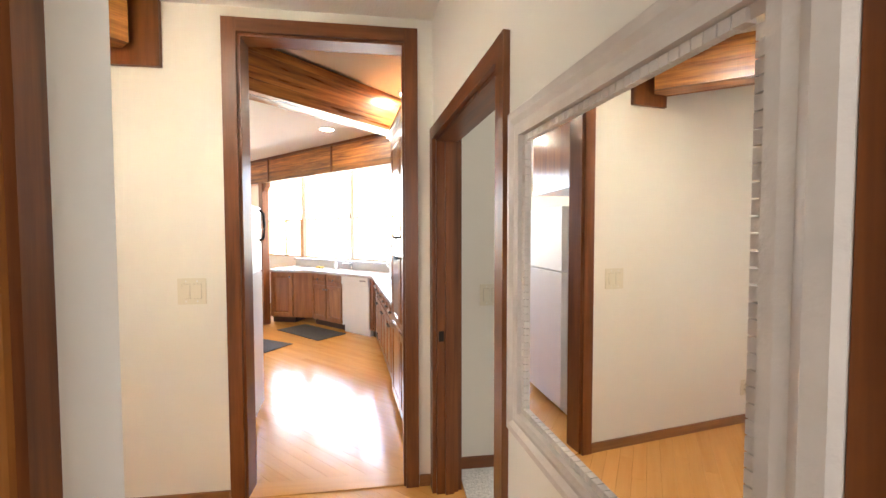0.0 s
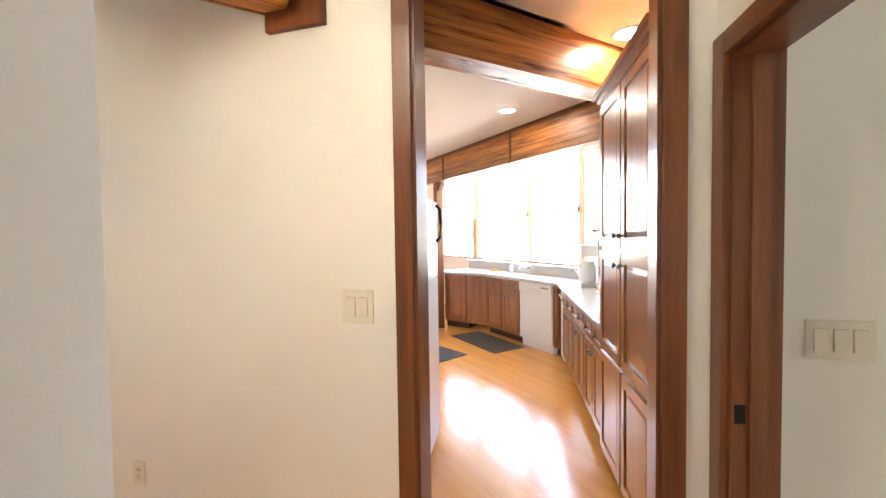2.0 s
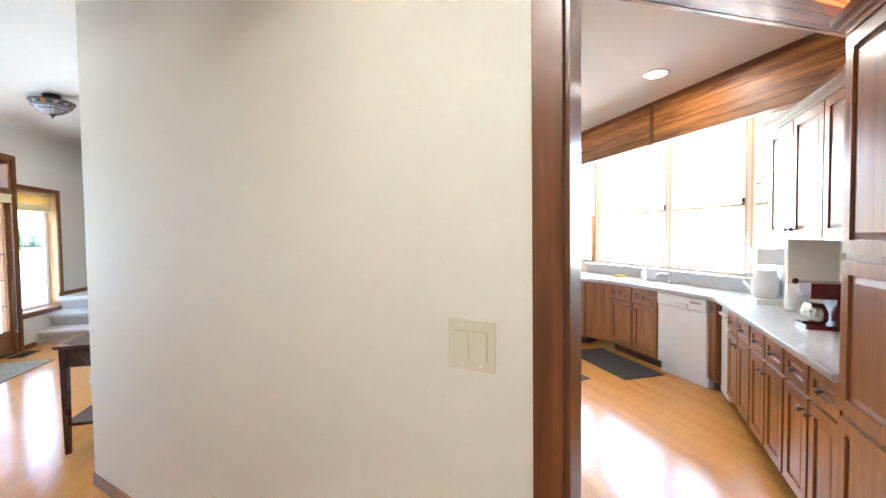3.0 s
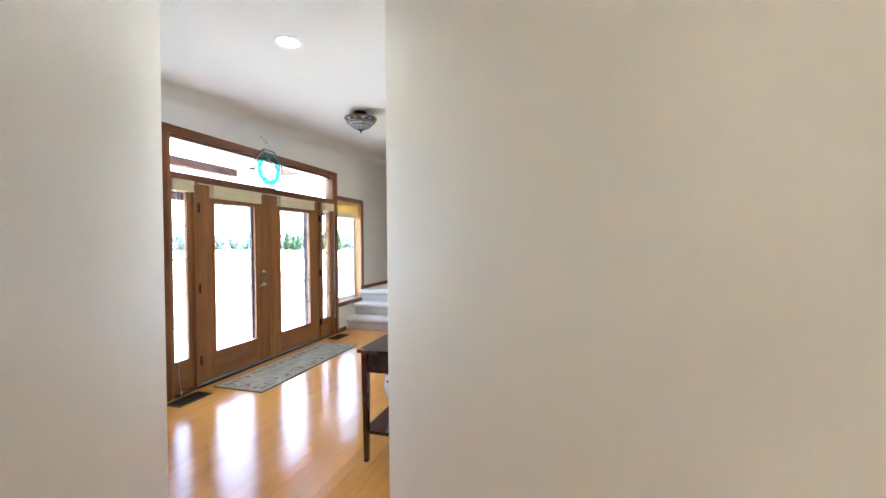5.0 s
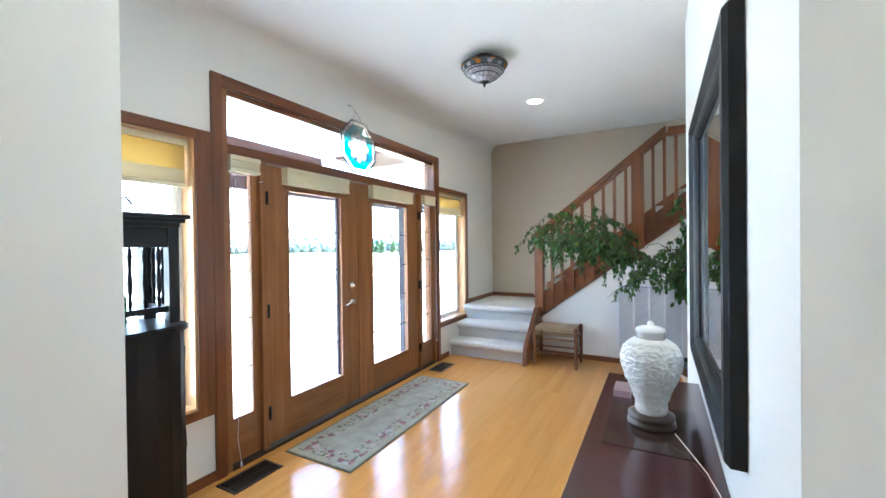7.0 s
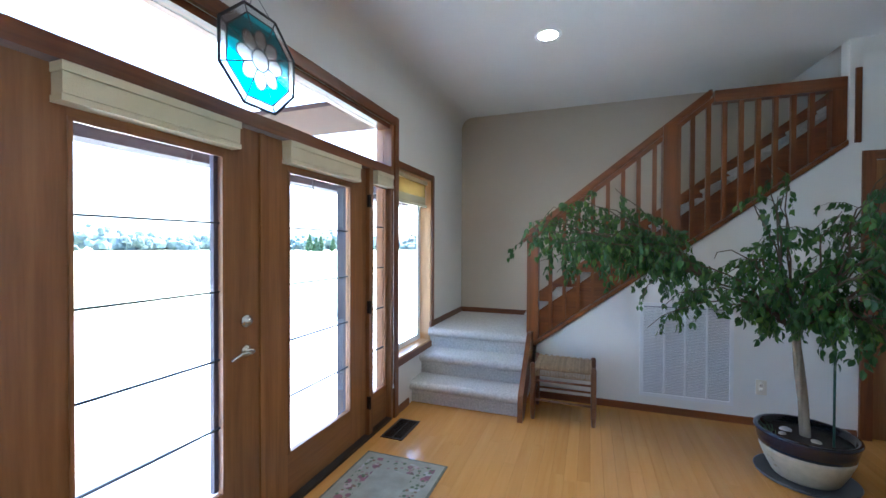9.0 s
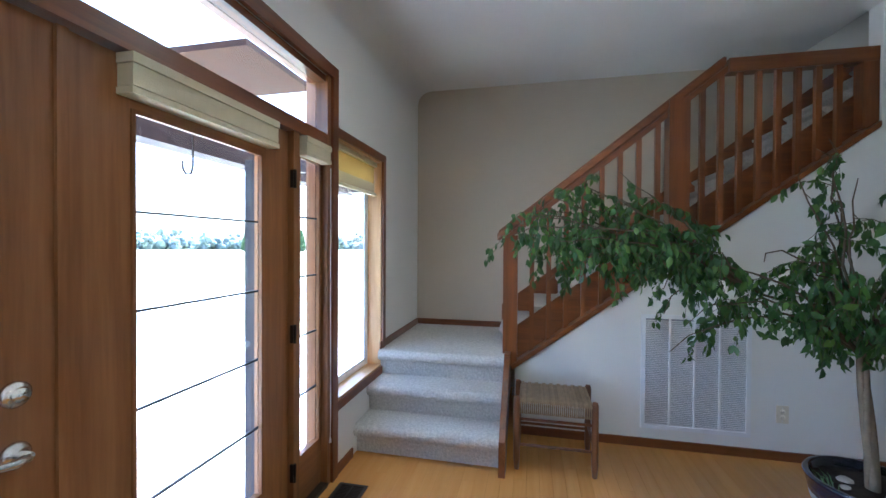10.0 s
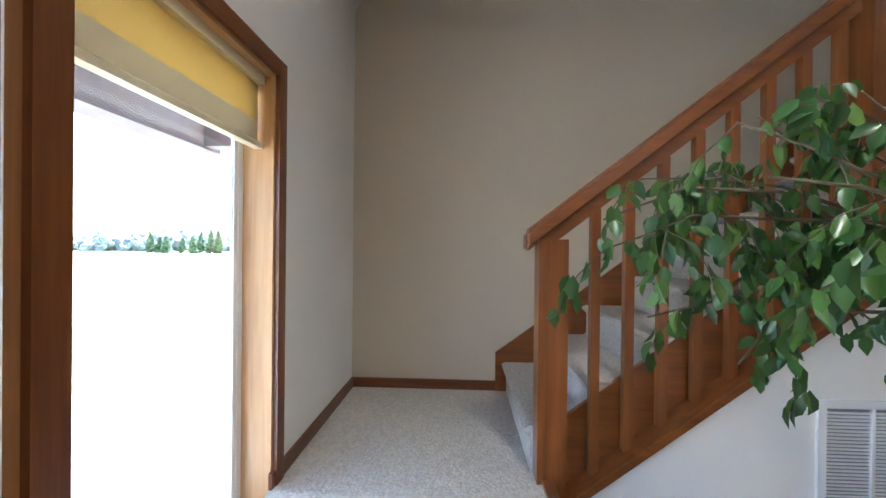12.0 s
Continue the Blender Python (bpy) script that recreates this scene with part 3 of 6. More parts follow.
baseboard("baseboard_front", [(-7.86, -7.612, FY, FY + 0.014, 0, 0.065), (-4.583, -3.42, FY, FY + 0.014, 0, 0.065)])
baseboard("baseboard_landing", [(FARX, -8.40, FY, FY + 0.014, LAND, LAND + 0.062)])
baseboard("baseboard_landing_back", [(FARX, FARX + 0.014, FY + 0.014, -2.74, LAND, LAND + 0.062)], None, TRIM_Y)
baseboard("baseboard_stairs", [(SX, SX + 0.014, -2.60, -0.09, 0, 0.065)], None, RAIL_Y)
baseboard("baseboard_console", [(-6.40, -3.765, -1.014, -1.0, 0, 0.065)])
# Lighter wood on the switch wall board also carries its pale highlight.
baseboard("baseboard_switch", [(-3.366, -0.575, 1.938, 1.952, 0, 0.065), (0.50, 0.585, 1.938, 1.952, 0, 0.065)], HALL, DOOR_X)
baseboard("baseboard_mirror", [(1.19, 3.4, -0.014, 0.0, 0, 0.065)], MW)

# ---- staircase rail ----
SLOPE = 0.746


def low(y):
    return 0.545 + SLOPE * (y + 2.61)


def top(y):
    return 1.602 + 0.78 * (y + 2.70)


rail = thing("stair_balustrade", pose(0, 0, 0), "varnished fir balustrade with square balusters beside the stairs", "balustrade")
bm = bmesh.new()
prism(bm, [(-2.63, low(-2.63) - 0.022), (-0.168, low(-0.168) - 0.022), (-0.168, low(-0.168) + 0.022), (-2.63, low(-2.63) + 0.022)], "x", SX - 0.13, SX + 0.018)
bevel(bm, 0.005)
part("bottom_rail", bm, RAIL_Y, rail)
bm = bmesh.new()
prism(bm, [(-2.62, low(-2.62) + 0.02), (-0.16, low(-0.16) + 0.02), (-0.16, low(-0.16) + 0.30), (-2.62, low(-2.62) + 0.30)], "x", SX - 0.115, SX - 0.092)
part("stringer", bm, RAIL_Y, rail)
boxed("newel", (SX - 0.105, SX - 0.005, -2.70, -2.585, LAND - 0.10, top(-2.70) + 0.005), RAIL_Z, rail, "square fir newel post", None, 0.006)
boxed("newel", (SX - 0.112, SX + 0.012, -1.475, -1.335, low(-1.4), top(-1.4) + 0.01), RAIL_Z, rail, "wide square fir newel post", None, 0.006)
boxed("end_post", (SX - 0.10, SX - 0.012, -0.262, -0.168, low(-0.20), 2.81), TRIM_Z, rail, "dark stained flat end post", None, 0.004)
bm = bmesh.new()
prism(bm, [(-2.75, top(-2.75) - 0.01), (-1.09, top(-1.09) - 0.01), (-1.09, top(-1.09) + 0.075), (-2.75, top(-2.75) + 0.075)], "x", SX - 0.10, SX - 0.01)
bevel(bm, 0.014, 3)
part("handrail", bm, RAIL_Y, rail)
bm = bmesh.new()
prism(bm, [(-2.70, top(-2.70) - 0.06), (-1.07, top(-1.07) - 0.06), (-1.07, top(-1.07) - 0.012), (-2.70, top(-2.70) - 0.012)], "x", SX - 0.075, SX - 0.035)
part("subrail", bm, RAIL_Y, rail)
boxed("top_rail", (SX - 0.10, SX - 0.01, -1.075, -0.168, 2.80, 2.90), RAIL_Y, rail, "", None, 0.01)
ys = [-2.47 + 0.133 * i for i in range(8)] + [-1.235 + 0.122 * i for i in range(8)]
for y in ys:
    z1 = top(y) - 0.05 if y < -1.09 else 2.81
    bm = bmesh.new()
    box(bm, SX - 0.072, SX - 0.036, y - 0.018, y + 0.018, low(y) + 0.015, z1)
    part("baluster", bm, RAIL_Z, rail)
tagged(boxed("trim_stair_end", (SX, SX + 0.016, -0.128, -0.09, 2.36, 2.95), TRIM_Z, None, "", None, 0.003), "narrow stained fir strip at the end of the stair rail", "trim", "", "structure")
# skirt board that closes the side of the three entry steps
bm = bmesh.new()
prism(bm, [(-7.83, 0.0), (-7.95, 0.0), (SX + 0.02, 0.42), (SX - 0.02, 0.66), (SX + 0.10, 0.66), (-7.86, 0.22)], "y", -2.68, -2.635)
skirt_ob = part("skirt_board", bm, RAIL_X, None)
tagged(skirt_ob, "varnished fir skirt board beside the entry steps", "trim", "", "structure")
bm = bmesh.new()
prism(bm, [(-2.78, LAND), (-2.70, LAND), (0.6, LAND + 0.19 + SLOPE * 3.25), (0.6, LAND + 0.19 + SLOPE * 3.25 + 0.16), (-2.78, LAND + 0.19 + 0.06)], "x", FARX, FARX + 0.018)
tagged(part("skirt_stair_wall", bm, RAIL_Y), "varnished fir skirt board along the stair wall", "trim", "", "structure")

# return-air grille with louvres
grille = thing("return_air_grille", pose(SX, -1.655, 0.145, 0, 0, 90), "white steel return-air grille with fine louvres", "grille")
gw, gh = 0.735, 0.865
boxed("grille_frame", [(0, 0.03, -0.012, 0, 0, gh), (gw - 0.03, gw, -0.012, 0, 0, gh), (0.03, gw - 0.03, -0.012, 0, 0, 0.03), (0.03, gw - 0.03, -0.012, 0, gh - 0.03, gh)] + [(x - 0.007, x + 0.007, -0.011, 0, 0.03, gh - 0.03) for x in (0.2, 0.3675, 0.535)], WHITE_METAL, grille)
# Flat grey sheet stands for the shade seen between the louvres.
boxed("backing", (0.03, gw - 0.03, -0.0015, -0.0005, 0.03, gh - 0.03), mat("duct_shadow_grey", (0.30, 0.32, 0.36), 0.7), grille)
bm = bmesh.new()
box(bm, 0.03, gw - 0.03, -0.010, -0.008, -0.006, 0.006, pose(0, 0, 0, 28))
louvre = mesh_of("louvre", bm, WHITE_METAL)
for i in range(58):
    o = new("louvre", louvre)
    o.parent = grille
    o.matrix_basis = pose(0, 0.003, 0.04 + i * 0.0137)


# Shade in the slit round each rocker, drawn as a darker ivory sheet.
PLATE_GAP = mat("rocker_gap_shade", (0.36, 0.31, 0.24), 0.6)


def wall_plate(name, m, label, gangs, rocker=True):
    """A wall plate in the plane x, z, facing -y."""
    t = thing(name, m, label, "outlet" if not rocker else "light switch")
    w = 0.075 + 0.05 * (gangs - 1)
    bm = bmesh.new()
    box(bm, -w / 2, w / 2, -0.007, 0, -0.062, 0.062)
    bevel(bm, 0.003)
    part("plate", bm, WHITE_PLASTIC, t)
    for i in range(gangs):
        x = (i - (gangs - 1) / 2) * 0.05
        if rocker:
            bm = bmesh.new()
            prism(bm, [(-0.007, -0.034), (-0.013, -0.034), (-0.009, 0.034), (-0.007, 0.034)], "x", x - 0.017, x + 0.017)
            boxed("rocker_gap", (x - 0.0185, x + 0.0185, -0.0075, -0.0069, -0.0355, 0.0355), PLATE_GAP, t)
            part("rocker", bm, WHITE_PLASTIC, t)
        else:
            for z in (-0.02, 0.02):
                bm = bmesh.new()
                lathe(bm, [(0.0165, 0), (0.0165, 0.003)], 16)
                part("socket", bm, WHITE_PLASTIC, t, "", pose(x, -0.007, z, 90))
                boxed("slot", [(x - 0.007, x - 0.005, -0.0106, -0.0098, z - 0.004, z + 0.006), (x + 0.005, x + 0.007, -0.0106, -0.0098, z - 0.004, z + 0.006)], BLACK_IRON, t)
    for z in (-0.048, 0.048):
        for i in range(gangs):
            x = (i - (gangs - 1) / 2) * 0.05
            boxed("screw", (x - 0.003, x + 0.003, -0.0078, -0.0069, z - 0.003, z + 0.003), WHITE_METAL, t)
    return t


wall_plate("outlet", pose(SX, -0.72, 0.33, 0, 0, 90), "ivory duplex outlet on the stair wall", 1, False)
wall_plate("light_switch", hall(-0.75, 1.952, 1.205) @ Matrix.Scale(1.16, 4), "ivory double rocker switch by the kitchen opening", 2)
wall_plate("outlet", hall(-2.035, 1.952, 0.285), "ivory duplex outlet low on the cream wall", 1, False)

# closet door beside the stairs
cd = struct_empty("door_3", pose(SX, 0, 0, 0, 0, 90), "stained fir closet door beside the stairs", "door")
for x0, x1 in ((-0.08, 0.0), (0.82, 0.89)):
    boxed("casing", (x0, x1, -0.02, 0.0, 0, 2.29), TRIM_Z, cd, "", None, 0.005)
boxed("casing", (0.0, 0.82, -0.02, 0.0, 2.22, 2.29), TRIM_X, cd, "", None, 0.005)
boxed("door_leaf", (0.005, 0.815, 0.01, 0.05, 0.008, 2.215), DOOR_Z, cd)
bm = bmesh.new()
lathe(bm, [(0.03, 0), (0.03, 0.008), (0.012, 0.014), (0.012, 0.05)], 16)
tube(bm, [(0, 0, 0.046), (0.06, 0, 0.05), (0.11, 0.006, 0.046)], [0.011, 0.010, 0.007], 8)
part("lever_handle", bm, CHROME, cd, "", pose(0.085, 0.01, 0.98, 90))

# small hardware of the entry
def cord(name, pts, label):
    bm = bmesh.new()
    tube(bm, pts, 0.0022, 5)
    tube(bm, [pts[-1], Vector(pts[-1]) - Vector((0, 0, 0.035))], [0.004, 0.008], 8)
    return solid(name, bm, WHITE_VINYL, label, "blind cord", None, "blind cords")


cord("blind_cord", [(-4.735, FY + 0.03, 2.0), (-4.74, FY + 0.028, 1.2), (-4.735, FY + 0.03, 0.45), (-4.72, FY + 0.035, 0.22), (-4.74, FY + 0.04, 0.06)], "thin white blind cord hanging beside the sidelite")
cord("blind_cord", [(-7.49, FY + 0.03, 2.0), (-7.49, FY + 0.03, 1.2), (-7.495, FY + 0.03, 0.5), (-7.49, FY + 0.03, 0.32)], "thin white blind cord hanging beside the sidelite")
SCREEN = mat("dark_plum_screen_edge", (0.05, 0.04, 0.055), 0.6, var=0.1)
boxed("screen_edge", (-5.830, -5.806, FY - 0.100, FY - 0.075, 0.32, 1.97), SCREEN, door_a, "dark plum edge of an outer screen")
bm = bmesh.new()
tube(bm, [(-6.60, FY - 0.12, 2.02), (-6.60, FY - 0.12, 1.85), (-6.59, FY - 0.12, 1.815), (-6.565, FY - 0.12, 1.81), (-6.55, FY - 0.12, 1.83), (-6.55, FY - 0.12, 1.86)], 0.005, 6)
tube(bm, [(-6.60, FY - 0.12, 2.02), (-6.60, FY - 0.085, 2.02)], 0.006, 6)
part("hanger_hook", bm, BRONZE, door_b, "dark wire hook outside the glass")
bm = bmesh.new()
tube(bm, [(-4.965, FY - 0.03, 1.985), (-4.965, FY + 0.02, 1.985), (-4.93, FY + 0.02, 1.985)], 0.006, 6)
part("latch", bm, CHROME, door_a, "small chrome night latch")

# ---- foyer things ----
# hanging stained glass octagon
TEAL = glass("teal_glass", (0.07, 0.50, 0.62), 0.14)
CLEAR = glass("clear_textured_glass", (0.80, 0.84, 0.86), 0.22)
octo = thing("stained_glass_panel", pose(-5.90, FY + 0.125, 2.425), "octagonal teal and clear leaded glass panel hanging before the transom", "stained glass")


def ngon(r, n, turn=0.0):
    return [(r * math.cos(2 * math.pi * (i + turn) / n), r * math.sin(2 * math.pi * (i + turn) / n)) for i in range(n)]


def flat_piece(name, pts, material, thick=0.004):
    bm = bmesh.new()
    prism(bm, pts, "y", -thick / 2, thick / 2)
    o = part(name, bm, material, octo)
    o.visible_shadow = False
    return o


R0, R1, RF, RC = 0.250, 0.208, 0.105, 0.052
outer, mid = ngon(R0, 8, 0.5), ngon(R1, 8, 0.5)


def petal(k):
    """Rounded outline of one flower petal, from the centre outwards and back."""
    am, h = 2 * math.pi * (k + 1.0) / 8, math.pi / 8
    pts = [(RC, -h), (RF, -h)]
    pts += [(RF + 0.038 * math.sin(math.pi * j / 6), -h + 2 * h * j / 6) for j in range(1, 6)]
    pts += [(RF, h), (RC, h)]
    return [(r * math.cos(am + a), r * math.sin(am + a)) for r, a in pts]


bm = bmesh.new()


def lead(p, q, r=0.0036):
    tube(bm, [(p[0], 0, p[1]), (q[0], 0, q[1])], r, 6)


for i in range(8):
    j = (i + 1) % 8
    flat_piece("border_piece", [outer[i], outer[j], mid[j], mid[i]], CLEAR)
    p_ = petal(i)
    flat_piece("teal_piece", [mid[i], mid[j], *reversed(p_[1:-1])], TEAL)
    flat_piece("petal", p_, CLEAR)
    for a_, b_ in zip(p_, p_[1:]):
        lead(a_, b_)
    lead(p_[1], mid[i]), lead(mid[i], outer[i])
flat_piece("centre_piece", ngon(RC, 16), CLEAR)
for ring, r in ((outer, 0.007), (mid, 0.004), (ngon(RC, 16), 0.004)):
    for i in range(len(ring)):
        lead(ring[i], ring[(i + 1) % len(ring)], r)
part("lead_came", bm, LEAD, octo, "dark lead strips")
bm = bmesh.new()
for s in (-1, 1):
    tube(bm, [(0.06 * s, 0, 0.235), (0.0, -0.05, 0.36), (0, -0.1, 0.40)], 0.0015, 5)
part("hanging_wire", bm, LEAD, octo)
bm = bmesh.new()
tube(bm, [(0, -0.124, 0.405), (0, -0.098, 0.405), (0, -0.095, 0.398)], 0.003, 6)
part("hook", bm, BLACK_IRON, octo)

# leaded ceiling lamp
OPAL = mat("opalescent_lamp_glass", (0.30, 0.285, 0.31), 0.2, var=0.25, vscale=18, rand=0.2)
SMOKE_GLASS = mat("smoky_teal_lamp_glass", (0.07, 0.10, 0.11), 0.2, var=0.3, vscale=25, rand=0.3)
AMBER_GLASS = mat("amber_lamp_glass", (0.40, 0.17, 0.03), 0.2, var=0.3, vscale=30, rand=0.3)
lamp = thing("ceiling_lamp", pose(-6.13, -2.45, ceil_z(-6.13) - 0.30) @ Matrix.Scale(0.93, 4), "leaded glass bowl ceiling lamp in grey and amber", "ceiling lamp")
bowl = [(r, 0.265 - 0.78 * (0.265 - z)) for r, z in ((0.204, 0.235), (0.197, 0.205), (0.178, 0.168), (0.163, 0.148), (0.140, 0.122), (0.128, 0.108), (0.098, 0.076), (0.040, 0.042))]
for k, ((ra, za), (rb, zb)) in enumerate(zip(bowl, bowl[1:])):
    count_ = (24, 24, 30, 30, 26, 18, 12)[k]
    meshes_ = []
    for glass_ in (OPAL, SMOKE_GLASS, AMBER_GLASS):
        bm = bmesh.new()
        h = math.pi / count_ * 0.88
        vs = [bm.verts.new((r * math.cos(a), r * math.sin(a), z)) for r, z, a in ((ra, za - 0.002, -h), (ra, za - 0.002, h), (rb, zb + 0.002, h), (rb, zb + 0.002, -h))]
        f = bm.faces.new(vs)
        g = bmesh.ops.extrude_face_region(bm, geom=[f])
        bmesh.ops.translate(bm, verts=[v for v in g["geom"] if isinstance(v, bmesh.types.BMVert)], vec=(0.0, 0, 0.003))
        meshes_.append(mesh_of("lamp_glass", bm, glass_))
    for i in range(count_):
        pick = (2 if i % 3 == 0 else 1) if k == 0 else (2 if i % 6 == 0 else i % 2) if k == 1 else 0
        o = new("glass_piece", meshes_[pick])
        o.parent = lamp
        o.matrix_basis = pose(0, 0, 0, 0, 0, 360 / count_ * (i + 0.5 * (k % 2)))
bm = bmesh.new()
lathe(bm, [(r - 0.004, z) for r, z in bowl] + [(0.0, 0.09)], 40)
part("lead_web", bm, LEAD, lamp)
for r, z in (bowl[2], bowl[3], bowl[5]):
    bm = bmesh.new()
    tube(bm, [((r + 0.001) * math.cos(2 * math.pi * k / 32), (r + 0.001) * math.sin(2 * math.pi * k / 32), z) for k in range(33)], 0.0042, 6)
    part("lead_ring", bm, LEAD, lamp)
bm = bmesh.new()
lathe(bm, [(0.203, 0.230), (0.209, 0.234), (0.209, 0.241), (0.195, 0.245), (0.10, 0.252), (0.08, 0.265), (0.08, 0.3222)], 40)
part("canopy", bm, BRONZE, lamp, "dark bronze canopy")
bm = bmesh.new()
lathe(bm, [(0.002, 0.044), (0.008, 0.056), (0.012, 0.066), (0.007, 0.074), (0.024, 0.081), (0.040, 0.092), (0.0, 0.098)], 16)
part("finial", bm, BRONZE, lamp)

# recessed lights
for x, y, z in CANS:
    c = thing("recessed_light", pose(x, y, z), "recessed ceiling light with a white trim ring", "ceiling light", "recessed lights")
    bm = bmesh.new()
    lathe(bm, [(0.072, -0.001), (0.076, -0.008), (0.098, -0.006), (0.102, 0.0)], 28)
    part("trim_ring", bm, WHITE_METAL, c)
    bm = bmesh.new()
    lathe(bm, [(0.0, -0.004), (0.073, -0.004), (0.073, -0.001)], 28)
    part("lens", bm, LAMP_GLOW, c, "lit lens")

# floor registers
def register(m, w, d):
    t = thing("floor_register", m, "dark brown steel floor register", "floor vent", "floor registers")
    boxed("register_frame", [(0, w, 0, 0.02, 0, 0.006), (0, w, d - 0.02, d, 0, 0.006), (0, 0.02, 0.02, d - 0.02, 0, 0.006), (w - 0.02, w, 0.02, d - 0.02, 0, 0.006), (0.02, w - 0.02, d / 2 - 0.004, d / 2 + 0.004, 0, 0.005)], BRONZE, t)
    boxed("duct", (0.02, w - 0.02, 0.02, d - 0.02, 0.0005, 0.0012), mat("duct_black", (0.006, 0.005, 0.005), 0.9), t)
    bm = bmesh.new()
    box(bm, -0.002, 0.002, 0.02, d - 0.02, 0.001, 0.005)
    me = mesh_of("fin", bm, BRONZE)
    n = int((w - 0.04) / 0.014)
    for i in range(1, n):
        o = new("fin", me)
        o.parent = t
        o.matrix_basis = pose(0.02 + i * 0.014, 0, 0)
    return t


register(pose(-4.90, -3.66, 0.0), 0.36, 0.19)
register(pose(-7.55, -3.66, 0.0), 0.36, 0.19)

# entry rug
RUG = mat("sage_rug_pile", (0.34, 0.32, 0.245), 0.95, spec=0.1, bump=0.7, bscale=160, var=0.16, vscale=9)
RUG_EDGE = mat("olive_rug_binding", (0.16, 0.15, 0.10), 0.95, spec=0.1, bump=0.6, bscale=150, var=0.3, vscale=22)
RUG_FLOWER = mat("floral_rug_pile", (0.25, 0.25, 0.19), 0.95, spec=0.1, bump=0.7, bscale=160)
nt = RUG_FLOWER.node_tree
tc = nt.nodes.new("ShaderNodeTexCoord")
base = None
for scale, cut, cols in ((15.0, 0.46, ((0.28, 0.10, 0.13), (0.46, 0.36, 0.33), (0.20, 0.08, 0.11), (0.44, 0.40, 0.36))), (30.0, 0.42, ((0.10, 0.13, 0.06), (0.20, 0.12, 0.07), (0.13, 0.16, 0.09), (0.30, 0.20, 0.18)))):
    vo = nt.nodes.new("ShaderNodeTexVoronoi")
    vo.inputs["Scale"].default_value = scale
    nt.links.new(tc.outputs["Object"], vo.inputs["Vector"])
    rp = nt.nodes.new("ShaderNodeValToRGB")
    rp.color_ramp.interpolation = "CONSTANT"
    rp.color_ramp.elements[0].color = (*cols[0], 1)
    rp.color_ramp.elements[1].position, rp.color_ramp.elements[1].color = 0.75, (*cols[3], 1)
    for k in (1, 2):
        rp.color_ramp.elements.new(0.25 * k).color = (*cols[k], 1)
    sp = nt.nodes.new("ShaderNodeSeparateColor")
    nt.links.new(vo.outputs["Color"], sp.inputs["Color"])
    nt.links.new(sp.outputs["Red"], rp.inputs["Fac"])
    edge = nt.nodes.new("ShaderNodeMapRange")
    edge.inputs["From Min"].default_value, edge.inputs["From Max"].default_value = cut - 0.08, cut
    edge.inputs["To Min"].default_value, edge.inputs["To Max"].default_value = 0.85, 0.0
    nt.links.new(vo.outputs["Distance"], edge.inputs["Value"])
    mx = nt.nodes.new("ShaderNodeMix")
    mx.data_type = "RGBA"
    nt.links.new(edge.outputs["Result"], mx.inputs["Factor"])
    if base is None:
        mx.inputs[6].default_value = (0.34, 0.32, 0.245, 1)
    else:
        nt.links.new(base, mx.inputs[6])
    nt.links.new(rp.outputs["Color"], mx.inputs[7])
    base = mx.outputs[2]
nt.links.new(base, nt.nodes["Principled BSDF"].inputs["Base Color"])
rug = thing("entry_rug", pose(-6.96, -3.63, 0.001, 0, 0, 0.4), "sage green runner rug with a floral border", "rug")
rw, rd = 1.92, 0.62
boxed("rug_field", [(0.18, rw - 0.18, 0.17, rd - 0.17, 0, 0.009), (0.014, rw - 0.014, 0.014, 0.06, 0, 0.0088), (0.014, rw - 0.014, rd - 0.06, rd - 0.014, 0, 0.0088), (0.014, 0.06, 0.06, rd - 0.06, 0, 0.0088), (rw - 0.06, rw - 0.014, 0.06, rd - 0.06, 0, 0.0088)], RUG, rug)
boxed("flower_band", [(0.06, rw - 0.06, 0.06, 0.17, 0, 0.0088), (0.06, rw - 0.06, rd - 0.17, rd - 0.06, 0, 0.0088), (0.06, 0.18, 0.17, rd - 0.17, 0, 0.0088), (rw - 0.18, rw - 0.06, 0.17, rd - 0.17, 0, 0.0088)], RUG_FLOWER, rug, "band of woven pink and maroon flowers")
boxed("rug_binding", [(0, rw, 0, 0.014, 0, 0.008), (0, rw, rd - 0.014, rd, 0, 0.008), (0, 0.014, 0.014, rd - 0.014, 0, 0.008), (rw - 0.014, rw, 0.014, rd - 0.014, 0, 0.008)], RUG_EDGE, rug, "dark olive binding")

# console table
tab = thing("console_table", pose(-5.45, -1.432, 0), "dark red mahogany console table with a lower shelf", "console table")
tw, td, th = 1.27, 0.43, 0.78
bm = bmesh.new()
box(bm, 0, tw, 0, td, th - 0.022, th)
bevel(bm, 0.006, 3)
part("tabletop", bm, MAHOGANY, tab)
for x in (0.025, tw - 0.07):
    for y in (0.02, td - 0.065):
        bm = bmesh.new()
        vs = box(bm, x, x + 0.045, y, y + 0.045, 0, th - 0.022)
        for v in vs[:4]:
            v.co.x += (x + 0.0225 - v.co.x) * 0.35
            v.co.y += (y + 0.0225 - v.co.y) * 0.35
        bevel(bm, 0.003)
        part("leg", bm, MAHOGANY, tab)
boxed("apron", [(0.07, tw - 0.07, 0.03, 0.05, th - 0.16, th - 0.022), (0.07, tw - 0.07, td - 0.05, td - 0.03, th - 0.16, th - 0.022), (0.035, 0.055, 0.065, td - 0.065, th - 0.16, th - 0.022), (tw - 0.055, tw - 0.035, 0.065, td - 0.065, th - 0.16, th - 0.022)], MAHOGANY, tab)
